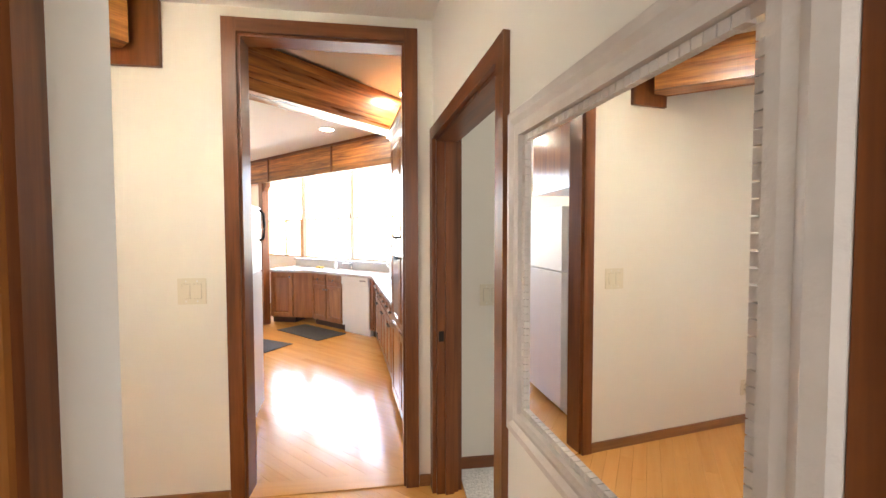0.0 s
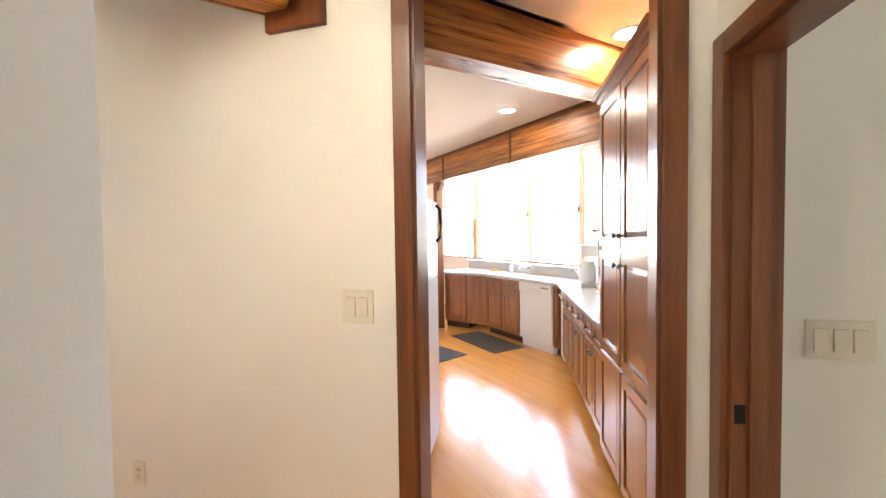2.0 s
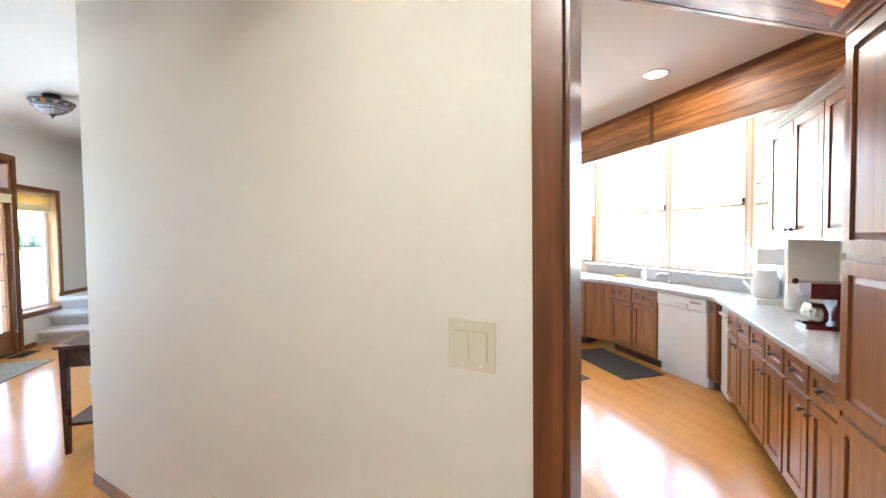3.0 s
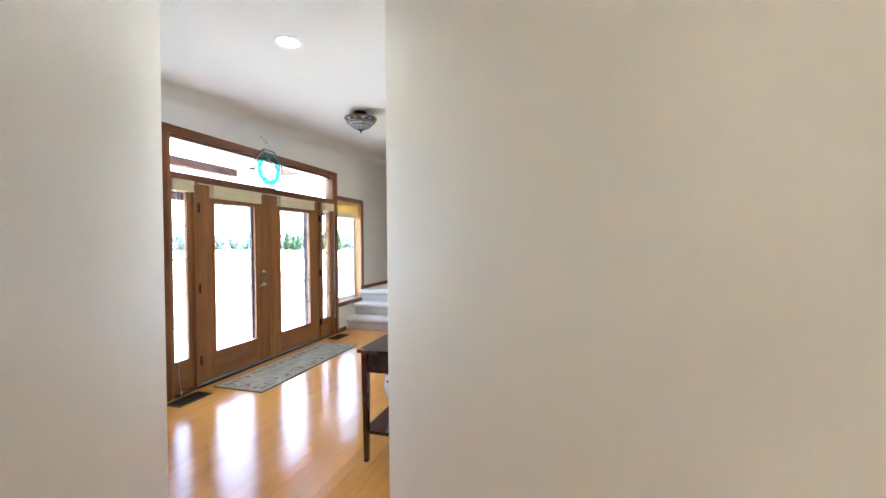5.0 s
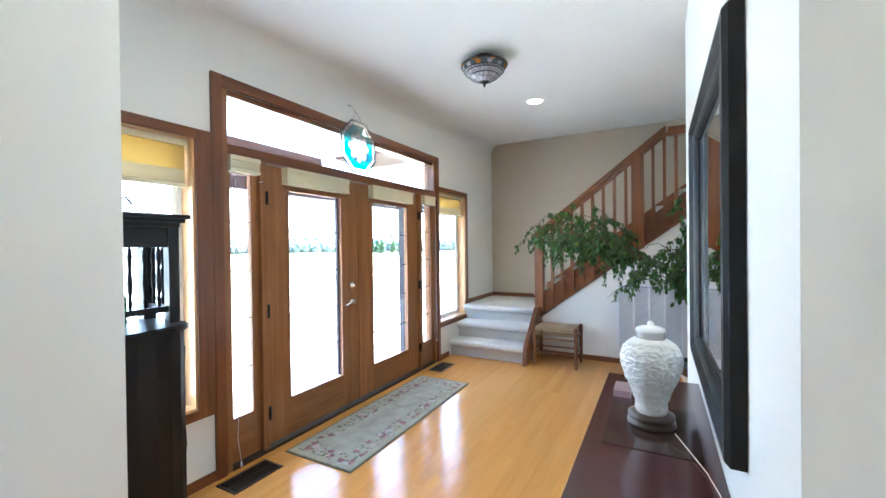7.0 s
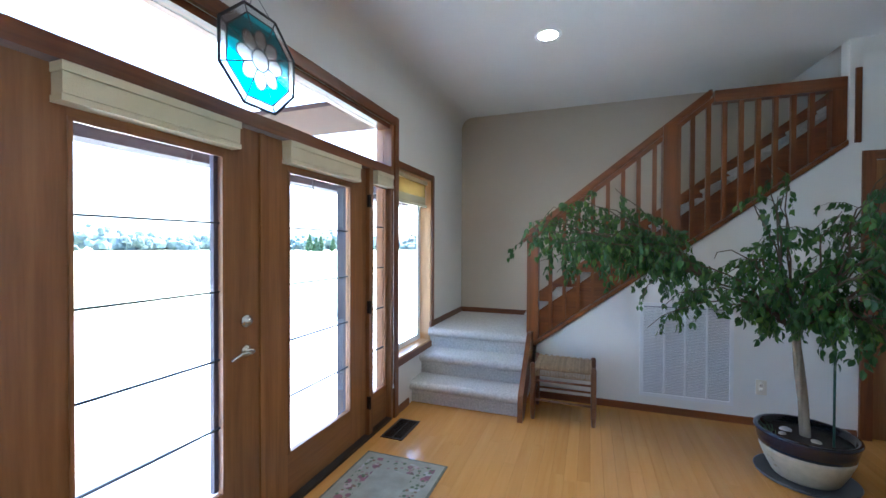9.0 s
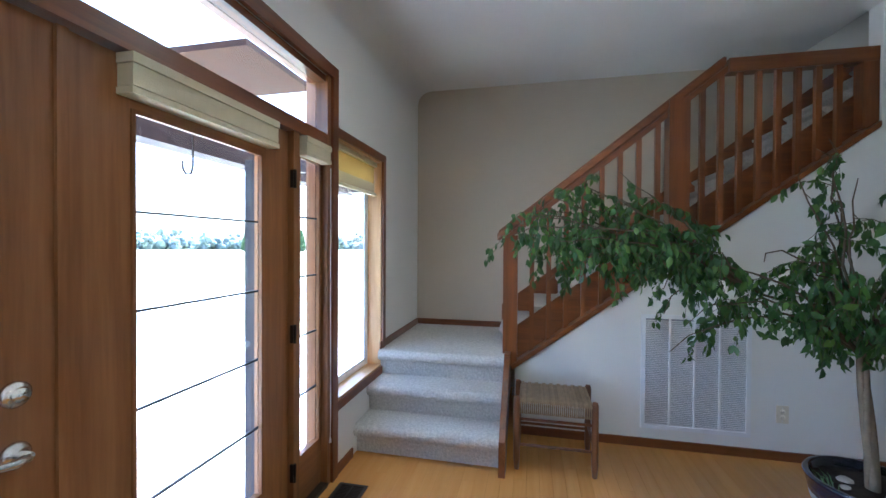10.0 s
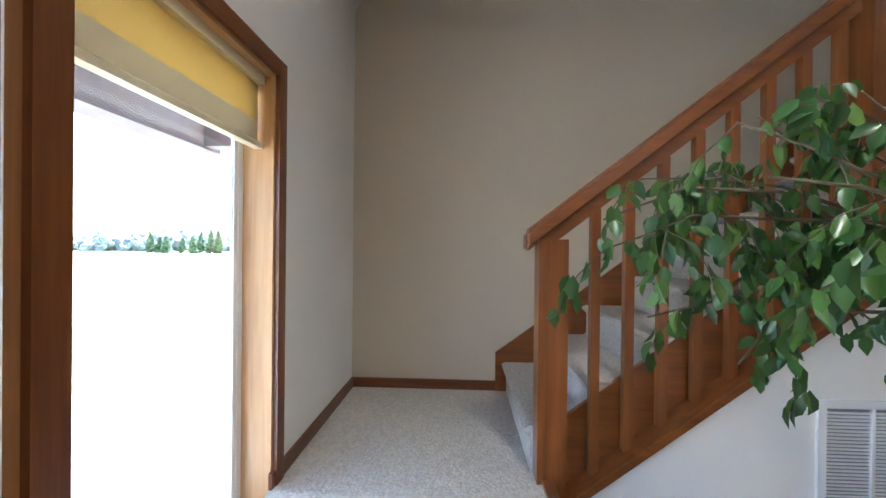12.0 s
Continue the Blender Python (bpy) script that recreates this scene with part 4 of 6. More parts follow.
boxed("end_panel", (tw - 0.035, tw - 0.028, 0.10, td - 0.10, th - 0.135, th - 0.05), MAHOGANY, tab, "", None, 0.003)
boxed("end_panel", (0.028, 0.035, 0.10, td - 0.10, th - 0.135, th - 0.05), MAHOGANY, tab, "", None, 0.003)
boxed("shelf", (0.03, tw - 0.03, 0.025, td - 0.025, 0.20, 0.222), MAHOGANY, tab, "", None, 0.003)

PORCELAIN = mat("white_carved_porcelain", (0.66, 0.65, 0.62), 0.3, coat=0.3, bump=0.4, bscale=90, var=0.12, vscale=30, stretch=(1, 1, 1.8))
PORCELAIN_SMOOTH = mat("white_glazed_porcelain", (0.82, 0.81, 0.78), 0.15, coat=0.5, var=0.03)
BRASS = mat("aged_dark_brass", (0.055, 0.038, 0.025), 0.4, 0.3, var=0.2, vscale=14)
jar = thing("ginger_jar", pose(-4.83, -1.21, th) @ Matrix.Scale(0.91, 4), "white carved porcelain ginger jar on a dark turned base", "jar")
bm = bmesh.new()
lathe(bm, [(0.085, 0.0), (0.098, 0.006), (0.098, 0.018), (0.088, 0.026), (0.094, 0.036), (0.094, 0.048), (0.07, 0.056), (0.0, 0.056)], 32)
part("base", bm, BRASS, jar, "dark turned brass base")
bm = bmesh.new()
prof_j = [(0.062, 0.056), (0.066, 0.07), (0.064, 0.10), (0.078, 0.15), (0.105, 0.21), (0.122, 0.26), (0.124, 0.30), (0.112, 0.34), (0.085, 0.37), (0.062, 0.383)]
fine = []
for (r0_, z0_), (r1_, z1_) in zip(prof_j, prof_j[1:]):
    k = max(1, round((z1_ - z0_) / 0.0045))
    fine += [(r0_ + (r1_ - r0_) * q / k, z0_ + (z1_ - z0_) * q / k) for q in range(k)]
lathe(bm, fine + [prof_j[-1]], 110)
for v in bm.verts:
    if 0.11 < v.co.z < 0.365:
        d = Vector((v.co.x, v.co.y, 0)).normalized()
        v.co += d * (0.009 * max(-0.4, noise.noise(Vector((d.x * 10, d.y * 10, v.co.z * 120)))))
part("jar_body", bm, PORCELAIN, jar, "white body carved with waves")
bm = bmesh.new()
lathe(bm, [(0.06, 0.380), (0.056, 0.405), (0.060, 0.409), (0.062, 0.418), (0.056, 0.428), (0.035, 0.436), (0.012, 0.440), (0.014, 0.452), (0.0, 0.458)], 32)
part("lid", bm, PORCELAIN_SMOOTH, jar)
tm = boxed("place_mat", (-5.02, -4.58, -1.37, -1.05, th + 0.0002, th + 0.003), mat("brown_glossy_mat", (0.05, 0.028, 0.024), 0.12, var=0.08, vscale=8))
tagged(tm, "brown glossy mat under the porcelain jar", "place mat")
bm = bmesh.new()
tube(bm, [(-4.70, -1.13, th + 0.03), (-4.62, -1.09, th + 0.012), (-4.50, -1.05, th + 0.008), (-4.35, -1.024, th + 0.01), (-4.22, -1.016, th + 0.006), (-4.14, -1.012, th + 0.002), (-4.135, -1.010, th - 0.08)], 0.0018, 6)
solid("lamp_cord", bm, WHITE_PLASTIC, "thin white electric cord behind the jar", "cord")
bm = bmesh.new()
box(bm, -5.22, -5.08, -1.375, -1.30, th + 0.0005, th + 0.03)
bevel(bm, 0.004)
solid("trinket_box", bm, mat("mauve_lacquer", (0.36, 0.27, 0.30), 0.3, var=0.1, vscale=20), "small mauve trinket box on the console table", "box")

# painted vase on the lower shelf
vase = thing("painted_vase", pose(-4.56, -1.258, 0.222), "white vase with red and green painted flowers", "vase")
VASE = bpy.data.materials.new("painted_vase_glaze")
VASE.use_nodes = True
nt = VASE.node_tree
tc = nt.nodes.new("ShaderNodeTexCoord")
no = nt.nodes.new("ShaderNodeTexNoise")
no.inputs["Scale"].default_value, no.inputs["Detail"].default_value = 11, 2
nt.links.new(tc.outputs["Object"], no.inputs["Vector"])
rp = nt.nodes.new("ShaderNodeValToRGB")
rp.color_ramp.interpolation = "CONSTANT"
els = rp.color_ramp.elements
els[0].color = (0.10, 0.14, 0.05, 1)
els[1].position, els[1].color = 0.64, (0.45, 0.06, 0.03, 1)
e = els.new(0.36)
e.color = (0.80, 0.79, 0.75, 1)
nt.links.new(no.outputs["Fac"], rp.inputs["Fac"])
nt.links.new(rp.outputs["Color"], nt.nodes["Principled BSDF"].inputs["Base Color"])
nt.nodes["Principled BSDF"].inputs["Roughness"].default_value = 0.12
bm = bmesh.new()
lathe(bm, [(0.07, 0.0), (0.075, 0.01), (0.09, 0.06), (0.13, 0.14), (0.145, 0.21), (0.13, 0.28), (0.085, 0.325), (0.06, 0.345), (0.062, 0.36), (0.08, 0.372), (0.074, 0.374), (0.055, 0.355), (0.0, 0.35)], 36)
part("vase_body", bm, VASE, vase)

# black framed wall mirror above the console
bmir = thing("wall_mirror", pose(-5.33, -1.002, 0.98), "large wall mirror in a moulded black frame", "mirror")
mw_, mh_ = 1.18, 1.09
fw = 0.11


def picture_frame(name, w, h, fw, profile, material, parent):
    """A mitred moulding: profile is (inset, depth) pairs from the outer edge to the inner edge."""
    bm = bmesh.new()
    rings = []
    for ins, dep in profile:
        rings.append([bm.verts.new((x, -dep, z)) for x, z in ((ins, ins), (w - ins, ins), (w - ins, h - ins), (ins, h - ins))])
    for a, b in zip(rings, rings[1:]):
        for i in range(4):
            bm.faces.new((a[i], a[(i + 1) % 4], b[(i + 1) % 4], b[i]))
    return part(name, bm, material, parent)


picture_frame("frame", mw_, mh_, fw, [(0, 0), (0, 0.032), (0.010, 0.044), (0.028, 0.046), (0.048, 0.030), (0.062, 0.027), (0.074, 0.022), (0.085, 0.012), (0.085, 0.004)], BLACKWOOD, bmir)
boxed("mirror_glass", (0.08, mw_ - 0.08, -0.007, -0.003, 0.08, mh_ - 0.08), MIRROR, bmir, "silvered mirror glass")

# black curio cabinet
cur = thing("curio_cabinet", pose(-4.19, -3.66, 0), "tall black lacquered curio cabinet with a spindle gallery", "cabinet")
cw, cdp = 0.68, 0.42
bm = bmesh.new()
arc = [(0.0, cdp - 0.10)] + [(cw / 2 - (cw / 2) * math.cos(math.pi * i / 12), cdp - 0.10 + 0.10 * math.sin(math.pi * i / 12)) for i in range(13)]
prism(bm, [(cw, 0.0), (0.0, 0.0)] + arc[1:], "z", 0.06, 1.10)
part("body", bm, BLACKWOOD, cur)
bm = bmesh.new()
big = [(cw + 0.02, 0.0), (-0.02, 0.0)] + [(cw / 2 - (cw / 2 + 0.02) * math.cos(math.pi * i / 12), cdp - 0.10 + 0.12 * math.sin(math.pi * i / 12)) for i in range(13)]
prism(bm, big, "z", 1.10, 1.135)
bevel(bm, 0.008)
part("shelf", bm, BLACKWOOD, cur)
bm = bmesh.new()
prism(bm, big, "z", 0.0, 0.07)
part("plinth", bm, BLACKWOOD, cur)
for x in (0.0, cw - 0.06):
    boxed("column", (x, x + 0.06, 0.0, 0.06, 1.135, 1.62), BLACKWOOD, cur)
    boxed("column", (x, x + 0.05, cdp - 0.18, cdp - 0.13, 1.135, 1.62), BLACKWOOD, cur)
for s_ in ((0.05, cw - 0.05, cdp - 0.17, cdp - 0.14, 1.19, 1.22), (0.05, cw - 0.05, cdp - 0.17, cdp - 0.14, 1.52, 1.62), (0.01, 0.04, 0.06, cdp - 0.18, 1.19, 1.22), (0.01, 0.04, 0.06, cdp - 0.18, 1.52, 1.62)):
    boxed("gallery_rail", s_, BLACKWOOD, cur)
sp = bmesh.new()
lathe(sp, [(0.006, 0.0), (0.011, 0.03), (0.006, 0.05), (0.013, 0.12), (0.007, 0.20), (0.012, 0.25), (0.006, 0.30)], 10)
spm = mesh_of("spindle", sp, BLACKWOOD)
for i in range(9):
    o = new("spindle", spm)
    o.parent = cur
    o.matrix_basis = pose(0.085 + i * 0.063, cdp - 0.155, 1.22)
for i in range(4):
    o = new("spindle", spm)
    o.parent = cur
    o.matrix_basis = pose(0.025, 0.09 + i * 0.045, 1.22)
bm = bmesh.new()
for k, (g, z0, z1) in enumerate(((0.0, 1.62, 1.645), (0.018, 1.645, 1.665), (0.035, 1.665, 1.685))):
    box(bm, -g, cw + g, 0.0, cdp - 0.12 + g, z0, z1)
part("cornice", bm, BLACKWOOD, cur)
bm = bmesh.new()
tube(bm, [(0.02, cdp - 0.16, 0.12), (0.005, cdp - 0.11, 0.5), (0.005, cdp - 0.11, 1.0), (0.02, cdp - 0.16, 1.08)], 0.016, 8)
part("corner_bead", bm, BLACKWOOD, cur)
GREEN_GLASS = glass("green_bottle_glass", (0.001, 0.022, 0.006))
for i, (x, y, h) in enumerate(((0.20, 0.12, 0.24), (0.34, 0.16, 0.28), (0.47, 0.11, 0.22))):
    b_ = bmesh.new()
    lathe(b_, [(0.032, 0), (0.035, 0.01), (0.035, h * 0.55), (0.014, h * 0.72), (0.012, h), (0.0, h)], 16)
    solid("green_bottle", b_, GREEN_GLASS, "green glass bottle in the curio gallery", "bottle", pose(-4.19 + x, -3.66 + y, 1.135), "green bottles")
bm = bmesh.new()
rnd = random.Random(4)
for i in range(3):
    x = 0.12 + 0.2 * i
    tube(bm, [(x - 0.12, 0.12, 0.004), (x - 0.04, 0.15, 0.055 + 0.01 * i), (x + 0.05, 0.14, 0.05), (x + 0.13, 0.12, 0.004)], 0.003, 6)
    tube(bm, [(x, 0.14, 0.055), (x + 0.03, 0.15, 0.085), (x + 0.06, 0.15, 0.07), (x + 0.05, 0.15, 0.055)], 0.006, 6)
solid("wire_ornament", bm, BLACK_IRON, "black twisted wire ornament on the curio cabinet", "ornament", pose(-4.15, -3.62, 1.683))

# woven stool
stool = thing("rush_stool", pose(-8.33, -2.585, 0), "low wooden stool with a woven rush seat", "stool")
RUSH = mat("woven_rush_cord", (0.42, 0.31, 0.18), 0.85, bump=0.6, bscale=140, var=0.2, vscale=40, rand=0.15)
STOOLWOOD = wood("walnut_stool_wood", (0.11, 0.042, 0.016), (0.23, 0.095, 0.038), "z", 0.4, 0.2)
sw_, sd_, sh_ = 0.545, 0.38, 0.50
for x in (0.02, sd_ - 0.02):
    for y in (0.02, sw_ - 0.02):
        bm = bmesh.new()
        lathe(bm, [(0.016, 0.0), (0.022, 0.08), (0.023, sh_ - 0.05), (0.022, sh_ - 0.02), (0.017, sh_ - 0.004), (0.0, sh_)], 12, x, y)
        part("leg", bm, STOOLWOOD, stool)
for z in (0.17, 0.345):
    for a, b in (((0.02, 0.02), (0.02, sw_ - 0.02)), ((sd_ - 0.02, 0.02), (sd_ - 0.02, sw_ - 0.02)), ((0.02, 0.02), (sd_ - 0.02, 0.02)), ((0.02, sw_ - 0.02), (sd_ - 0.02, sw_ - 0.02))):
        bm = bmesh.new()
        zz = z + (0.03 if a[0] != b[0] else 0)
        tube(bm, [(*a, zz), (*b, zz)], 0.010, 8)
        part("stretcher", bm, STOOLWOOD, stool)
seat = boxed("seat", (0.03, sd_ - 0.03, 0.035, sw_ - 0.035, sh_ - 0.045, sh_ - 0.022), RUSH, stool, "woven rush seat")
bm = bmesh.new()
n = 36
for i in range(n):
    y = 0.045 + (sw_ - 0.09) * i / (n - 1)
    bm = bmesh.new()
    pts = []
    for j in range(13):
        x = 0.0 + sd_ * j / 12
        w = 0.0045 * math.sin(j * math.pi / 1.5 + (i // 2 % 2) * math.pi)
        z = sh_ - 0.016 + w
        if j in (0, 12):
            z = sh_ - 0.034
        pts.append((min(max(x, 0.004), sd_ - 0.004), y, z))
    tube(bm, [(pts[0][0] + 0.002, y, sh_ - 0.11)] + pts + [(pts[-1][0] - 0.002, y, sh_ - 0.11)], 0.0066, 5)
    part("rush_cord", bm, RUSH, seat)

# ---- weeping fig in its pot ----
PX, PY = -7.68, -0.75
BLUE_GLAZE = mat("dark_blue_black_glaze", (0.010, 0.012, 0.022), 0.12, coat=0.6, var=0.3, vscale=12)
CREAM_GLAZE = mat("cream_stoneware_glaze", (0.50, 0.43, 0.29), 0.3, coat=0.3, var=0.15, vscale=14)
SOIL = mat("dark_potting_soil", (0.03, 0.02, 0.014), 0.95, bump=1.0, bscale=60, var=0.4, vscale=40)
pot = thing("plant_pot", pose(PX, PY, 0) @ Matrix.Scale(0.88, 4), "stoneware pot with a dark blue rim on a saucer", "plant pot")
bm = bmesh.new()
lathe(bm, [(0.0, 0.0), (0.25, 0.0), (0.30, 0.012), (0.31, 0.028), (0.30, 0.03), (0.25, 0.016), (0.0, 0.014)], 40)
part("saucer", bm, mat("grey_plastic_saucer", (0.06, 0.06, 0.065), 0.4, var=0.1), pot, "dark grey saucer")
bm = bmesh.new()
lathe(bm, [(0.19, 0.02), (0.20, 0.03), (0.245, 0.12), (0.275, 0.20), (0.282, 0.235)], 40)
part("pot_body", bm, CREAM_GLAZE, pot, "cream glazed lower body")
bm = bmesh.new()
lathe(bm, [(0.282, 0.235), (0.292, 0.28), (0.298, 0.315), (0.306, 0.33), (0.312, 0.345), (0.306, 0.358), (0.29, 0.36), (0.275, 0.35), (0.268, 0.31)], 40)
part("rim", bm, BLUE_GLAZE, pot, "dark blue glazed rim")
bm = bmesh.new()
lathe(bm, [(0.0, 0.318), (0.15, 0.322), (0.272, 0.312)], 32)
for v in bm.verts:
    v.co.z += 0.008 * noise.noise(v.co * 25)
part("soil", bm, SOIL, pot, "dark potting soil")
for x, y, r in ((-0.06, -0.10, 0.035), (0.11, 0.02, 0.028), (0.02, -0.15, 0.022)):
    bm = bmesh.new()
    bmesh.ops.create_icosphere(bm, subdivisions=2, radius=r)
    for v in bm.verts:
        v.co *= 1 + 0.25 * noise.noise(v.co * 40 + Vector((x * 90, 0, 0)))
        v.co.z *= 0.55
    solid("pebble", bm, mat("pale_pebble", (0.5, 0.45, 0.38), 0.7, var=0.2, vscale=20), "pale pebble lying on the potting soil", "pebble", pose(PX + 0.88 * x, PY + 0.88 * y, 0.284), "pebbles")
bm = bmesh.new()
tube(bm, [(PX + 0.13, PY + 0.09, 0.27), (PX + 0.13, PY + 0.09, 1.2)], 0.007, 8)
solid("plant_stake", bm, mat("green_plastic_stake", (0.02, 0.07, 0.04), 0.4, var=0.1), "thin dark green plant stake in the pot", "stake")

bm = bmesh.new()
blade = random.Random(8)
for i in range(16):
    bx, by = PX + 0.02 + blade.uniform(-0.05, 0.05), PY - 0.20 + blade.uniform(-0.03, 0.03)
    dx, dy = blade.uniform(-0.05, 0.05), blade.uniform(-0.06, 0.02)
    tube(bm, [(bx, by, 0.27), (bx + 0.4 * dx, by + 0.4 * dy, 0.31), (bx + dx, by + dy, 0.33 + blade.uniform(-0.01, 0.015))], [0.0016, 0.0014, 0.0005], 4)
solid("sprout", bm, mat("pale_green_sprout", (0.16, 0.26, 0.10), 0.6, var=0.2, vscale=30), "tuft of thin green sprouts in the plant pot", "sprout")

BARK = mat("pale_fig_bark", (0.24, 0.19, 0.125), 0.8, bump=0.6, bscale=50, var=0.2, vscale=18)
LEAF = bpy.data.materials.new("glossy_fig_leaf")
LEAF.use_nodes = True
nt = LEAF.node_tree
pb = nt.nodes["Principled BSDF"]
gi = nt.nodes.new("ShaderNodeNewGeometry")
rp = nt.nodes.new("ShaderNodeValToRGB")
els = rp.color_ramp.elements
els[0].color, els[1].color = (0.032, 0.085, 0.020, 1), (0.13, 0.235, 0.04, 1)
e = els.new(0.72)
e.color = (0.062, 0.145, 0.03, 1)
nt.links.new(gi.outputs["Random Per Island"], rp.inputs["Fac"])
nt.links.new(rp.outputs["Color"], pb.inputs["Base Color"])
pb.inputs["Roughness"].default_value = 0.32
trl = nt.nodes.new("ShaderNodeBsdfTranslucent")
nt.links.new(rp.outputs["Color"], trl.inputs["Color"])
mxl = nt.nodes.new("ShaderNodeMixShader")
mxl.inputs["Fac"].default_value = 0.3
nt.links.new(pb.outputs["BSDF"], mxl.inputs[1])
nt.links.new(trl.outputs["BSDF"], mxl.inputs[2])
nt.links.new(mxl.outputs["Shader"], nt.nodes["Material Output"].inputs["Surface"])

fig = thing("weeping_fig", pose(PX, PY, 0.275), "leafy weeping fig tree leaning over the stair rail", "plant")
rnd = random.Random(11)
leaf_v, leaf_f = [], []


def add_leaf(p, d, size):
    """One pointed leaf, folded along its midrib, hanging from p along d."""
    d = d.normalized()
    side = d.cross(Vector((rnd.gauss(0, 1), rnd.gauss(0, 1), rnd.gauss(0, 0.6)))).normalized()
    up = side.cross(d)
    w = size * rnd.uniform(0.225, 0.30)
    b = len(leaf_v)
    fold = up * size * 0.10
    for a, s, f in ((0.0, 0, 0), (0.30, 0.9, 1), (0.30, -0.9, 1), (0.34, 0, 0), (0.62, 0.85, 1), (0.62, -0.85, 1), (0.66, 0, -0.3), (1.0, 0, -0.8)):
        leaf_v.append(p + d * size * a + side * w * s + fold * f)
    for f in ((0, 1, 3), (0, 3, 2), (1, 4, 6, 3), (2, 3, 6, 5), (4, 7, 6), (5, 6, 7)):
        leaf_f.append([b + i for i in f])


limbs = bmesh.new()


def spray(start, end, sag, n_twig, spread, r0, twig=0.30):
    """A limb from start to end with drooping leafy twigs along its outer part."""
    start, end = Vector(start), Vector(end)
    pts = []
    for i in range(9):
        t = i / 8
        p = start.lerp(end, t) + Vector((0, 0, sag * 4 * t * (1 - t))) + 0.02 * Vector((rnd.gauss(0, 1), rnd.gauss(0, 1), rnd.gauss(0, 1))) * min(t * 3, 1)
        pts.append(p)
    tube(limbs, pts, [r0 * (1 - 0.75 * i / 8) for i in range(9)], 6)
    for _ in range(int(n_twig * 0.58)):
        t = rnd.uniform(0.2, 1.0)
        k = min(int(t * 8), 7)
        p = pts[k].lerp(pts[k + 1], t * 8 - k)
        d = Vector((rnd.gauss(0, 1), rnd.gauss(0, 1), rnd.gauss(0.15, 0.6))).normalized()
        l = twig * rnd.uniform(0.5, 1.2)
        q = [p]
        for s in range(6):
            d = (d + Vector((0, 0, -0.27))).normalized()
            q.append(q[-1] + d * l / 6)
        tube(limbs, [q[0], q[2], q[4], q[6]], [0.0022, 0.0018, 0.0013, 0.0008], 4)
        for s in range(1, 7):
            for _k in range(2):
                ld = (d * 0.4 + Vector((rnd.gauss(0, 0.55) * spread, rnd.gauss(0, 0.55) * spread, -1.0 + rnd.gauss(0, 0.42)))).normalized()
                add_leaf(q[s] + 0.01 * Vector((rnd.gauss(0, 1), rnd.gauss(0, 1), 0)), ld, rnd.uniform(0.042, 0.071))


bm = bmesh.new()
for ph, rr in ((0.0, 0.024), (2.2, 0.020), (4.3, 0.018)):
    tube(bm, [(0.012 * math.cos(ph + 3 * t), 0.012 * math.sin(ph + 3 * t) - 0.06 * t, 0.72 * t) for t in [i / 12 for i in range(13)]], [0.80 * rr * (1.25 - 0.35 * i / 12) for i in range(13)], 9)
part("trunk", bm, BARK, fig, "pale braided trunk")
fork = (0.0, -0.06, 0.70)
# the long arm toward the stair newel
elbow = (-0.10, -0.55, 1.02)
spray(fork, elbow, 0.05, 6, 1.0, 0.017, 0.24)
for e_, s_, n_ in (((-0.22, -1.84, 1.34), 0.14, 38), ((-0.16, -1.66, 1.58), 0.06, 28), ((-0.22, -1.40, 1.66), 0.05, 24), ((-0.12, -1.20, 1.34), 0.08, 28), ((-0.15, -0.98, 0.98), 0.14, 26), ((0.0, -0.70, 0.92), 0.10, 22),
                   ((-0.28, -1.05, 1.40), 0.06, 22), ((0.08, -0.85, 1.20), 0.10, 24), ((-0.02, -1.42, 1.16), 0.14, 28), ((0.10, -1.62, 1.28), 0.12, 22), ((-0.06, -0.98, 0.84), 0.22, 16), ((0.05, -1.72, 1.42), 0.10, 18), ((-0.36, -1.74, 1.50), 0.08, 30), ((-0.30, -1.86, 1.44), 0.10, 26), ((-0.42, -1.15, 1.74), 0.05, 24), ((-0.45, -1.36, 1.68), 0.05, 22), ((-0.30, -1.55, 1.30), 0.12, 22), ((-0.30, -1.82, 1.12), 0.16, 16), ((-0.22, -1.62, 1.04), 0.16, 14)):
    spray(elbow if e_[1] < -0.9 else fork, e_, s_, n_, 1.0, 0.010, 0.25)
# the round crown over the pot
for k in range(30):
    a, z = rnd.uniform(0, 2 * math.pi), 0.72 + 1.16 * (k + rnd.random()) / 30
    r = rnd.uniform(0.42, 0.74) * (1.0 if z < 1.45 else 0.72)
    spray(fork, (r * math.cos(a), 0.14 + 0.95 * r * math.sin(a), z), 0.08, 13, 1.0, 0.009, 0.27)
# limbs that droop low round the crown and fill between it and the long arm
for e_, n_ in (((0.34, 0.50, 0.52), 10), ((0.10, 0.70, 0.60), 10), ((0.48, 0.20, 0.66), 9), ((-0.10, -0.42, 1.04), 10), ((0.05, -0.55, 1.18), 12), ((-0.15, -0.80, 0.80), 12), ((-0.10, -0.95, 0.62), 11)):
    spray(fork, e_, 0.20, n_, 1.0, 0.009, 0.27)
tagged(part("branch_work", limbs, mat("brown_fig_twig", (0.10, 0.075, 0.042), 0.8, var=0.2, vscale=20), fig, "thin branching limbs"), kind="stuff")
me = bpy.data.meshes.new("leaves")
me.from_pydata([tuple(v) for v in leaf_v], [], leaf_f)
me.materials.append(LEAF)
for p_ in me.polygons:
    p_.use_smooth = True
lv = new("leaves", me)
lv.parent = fig
tagged(lv, "dense glossy green pointed leaves", kind="stuff")

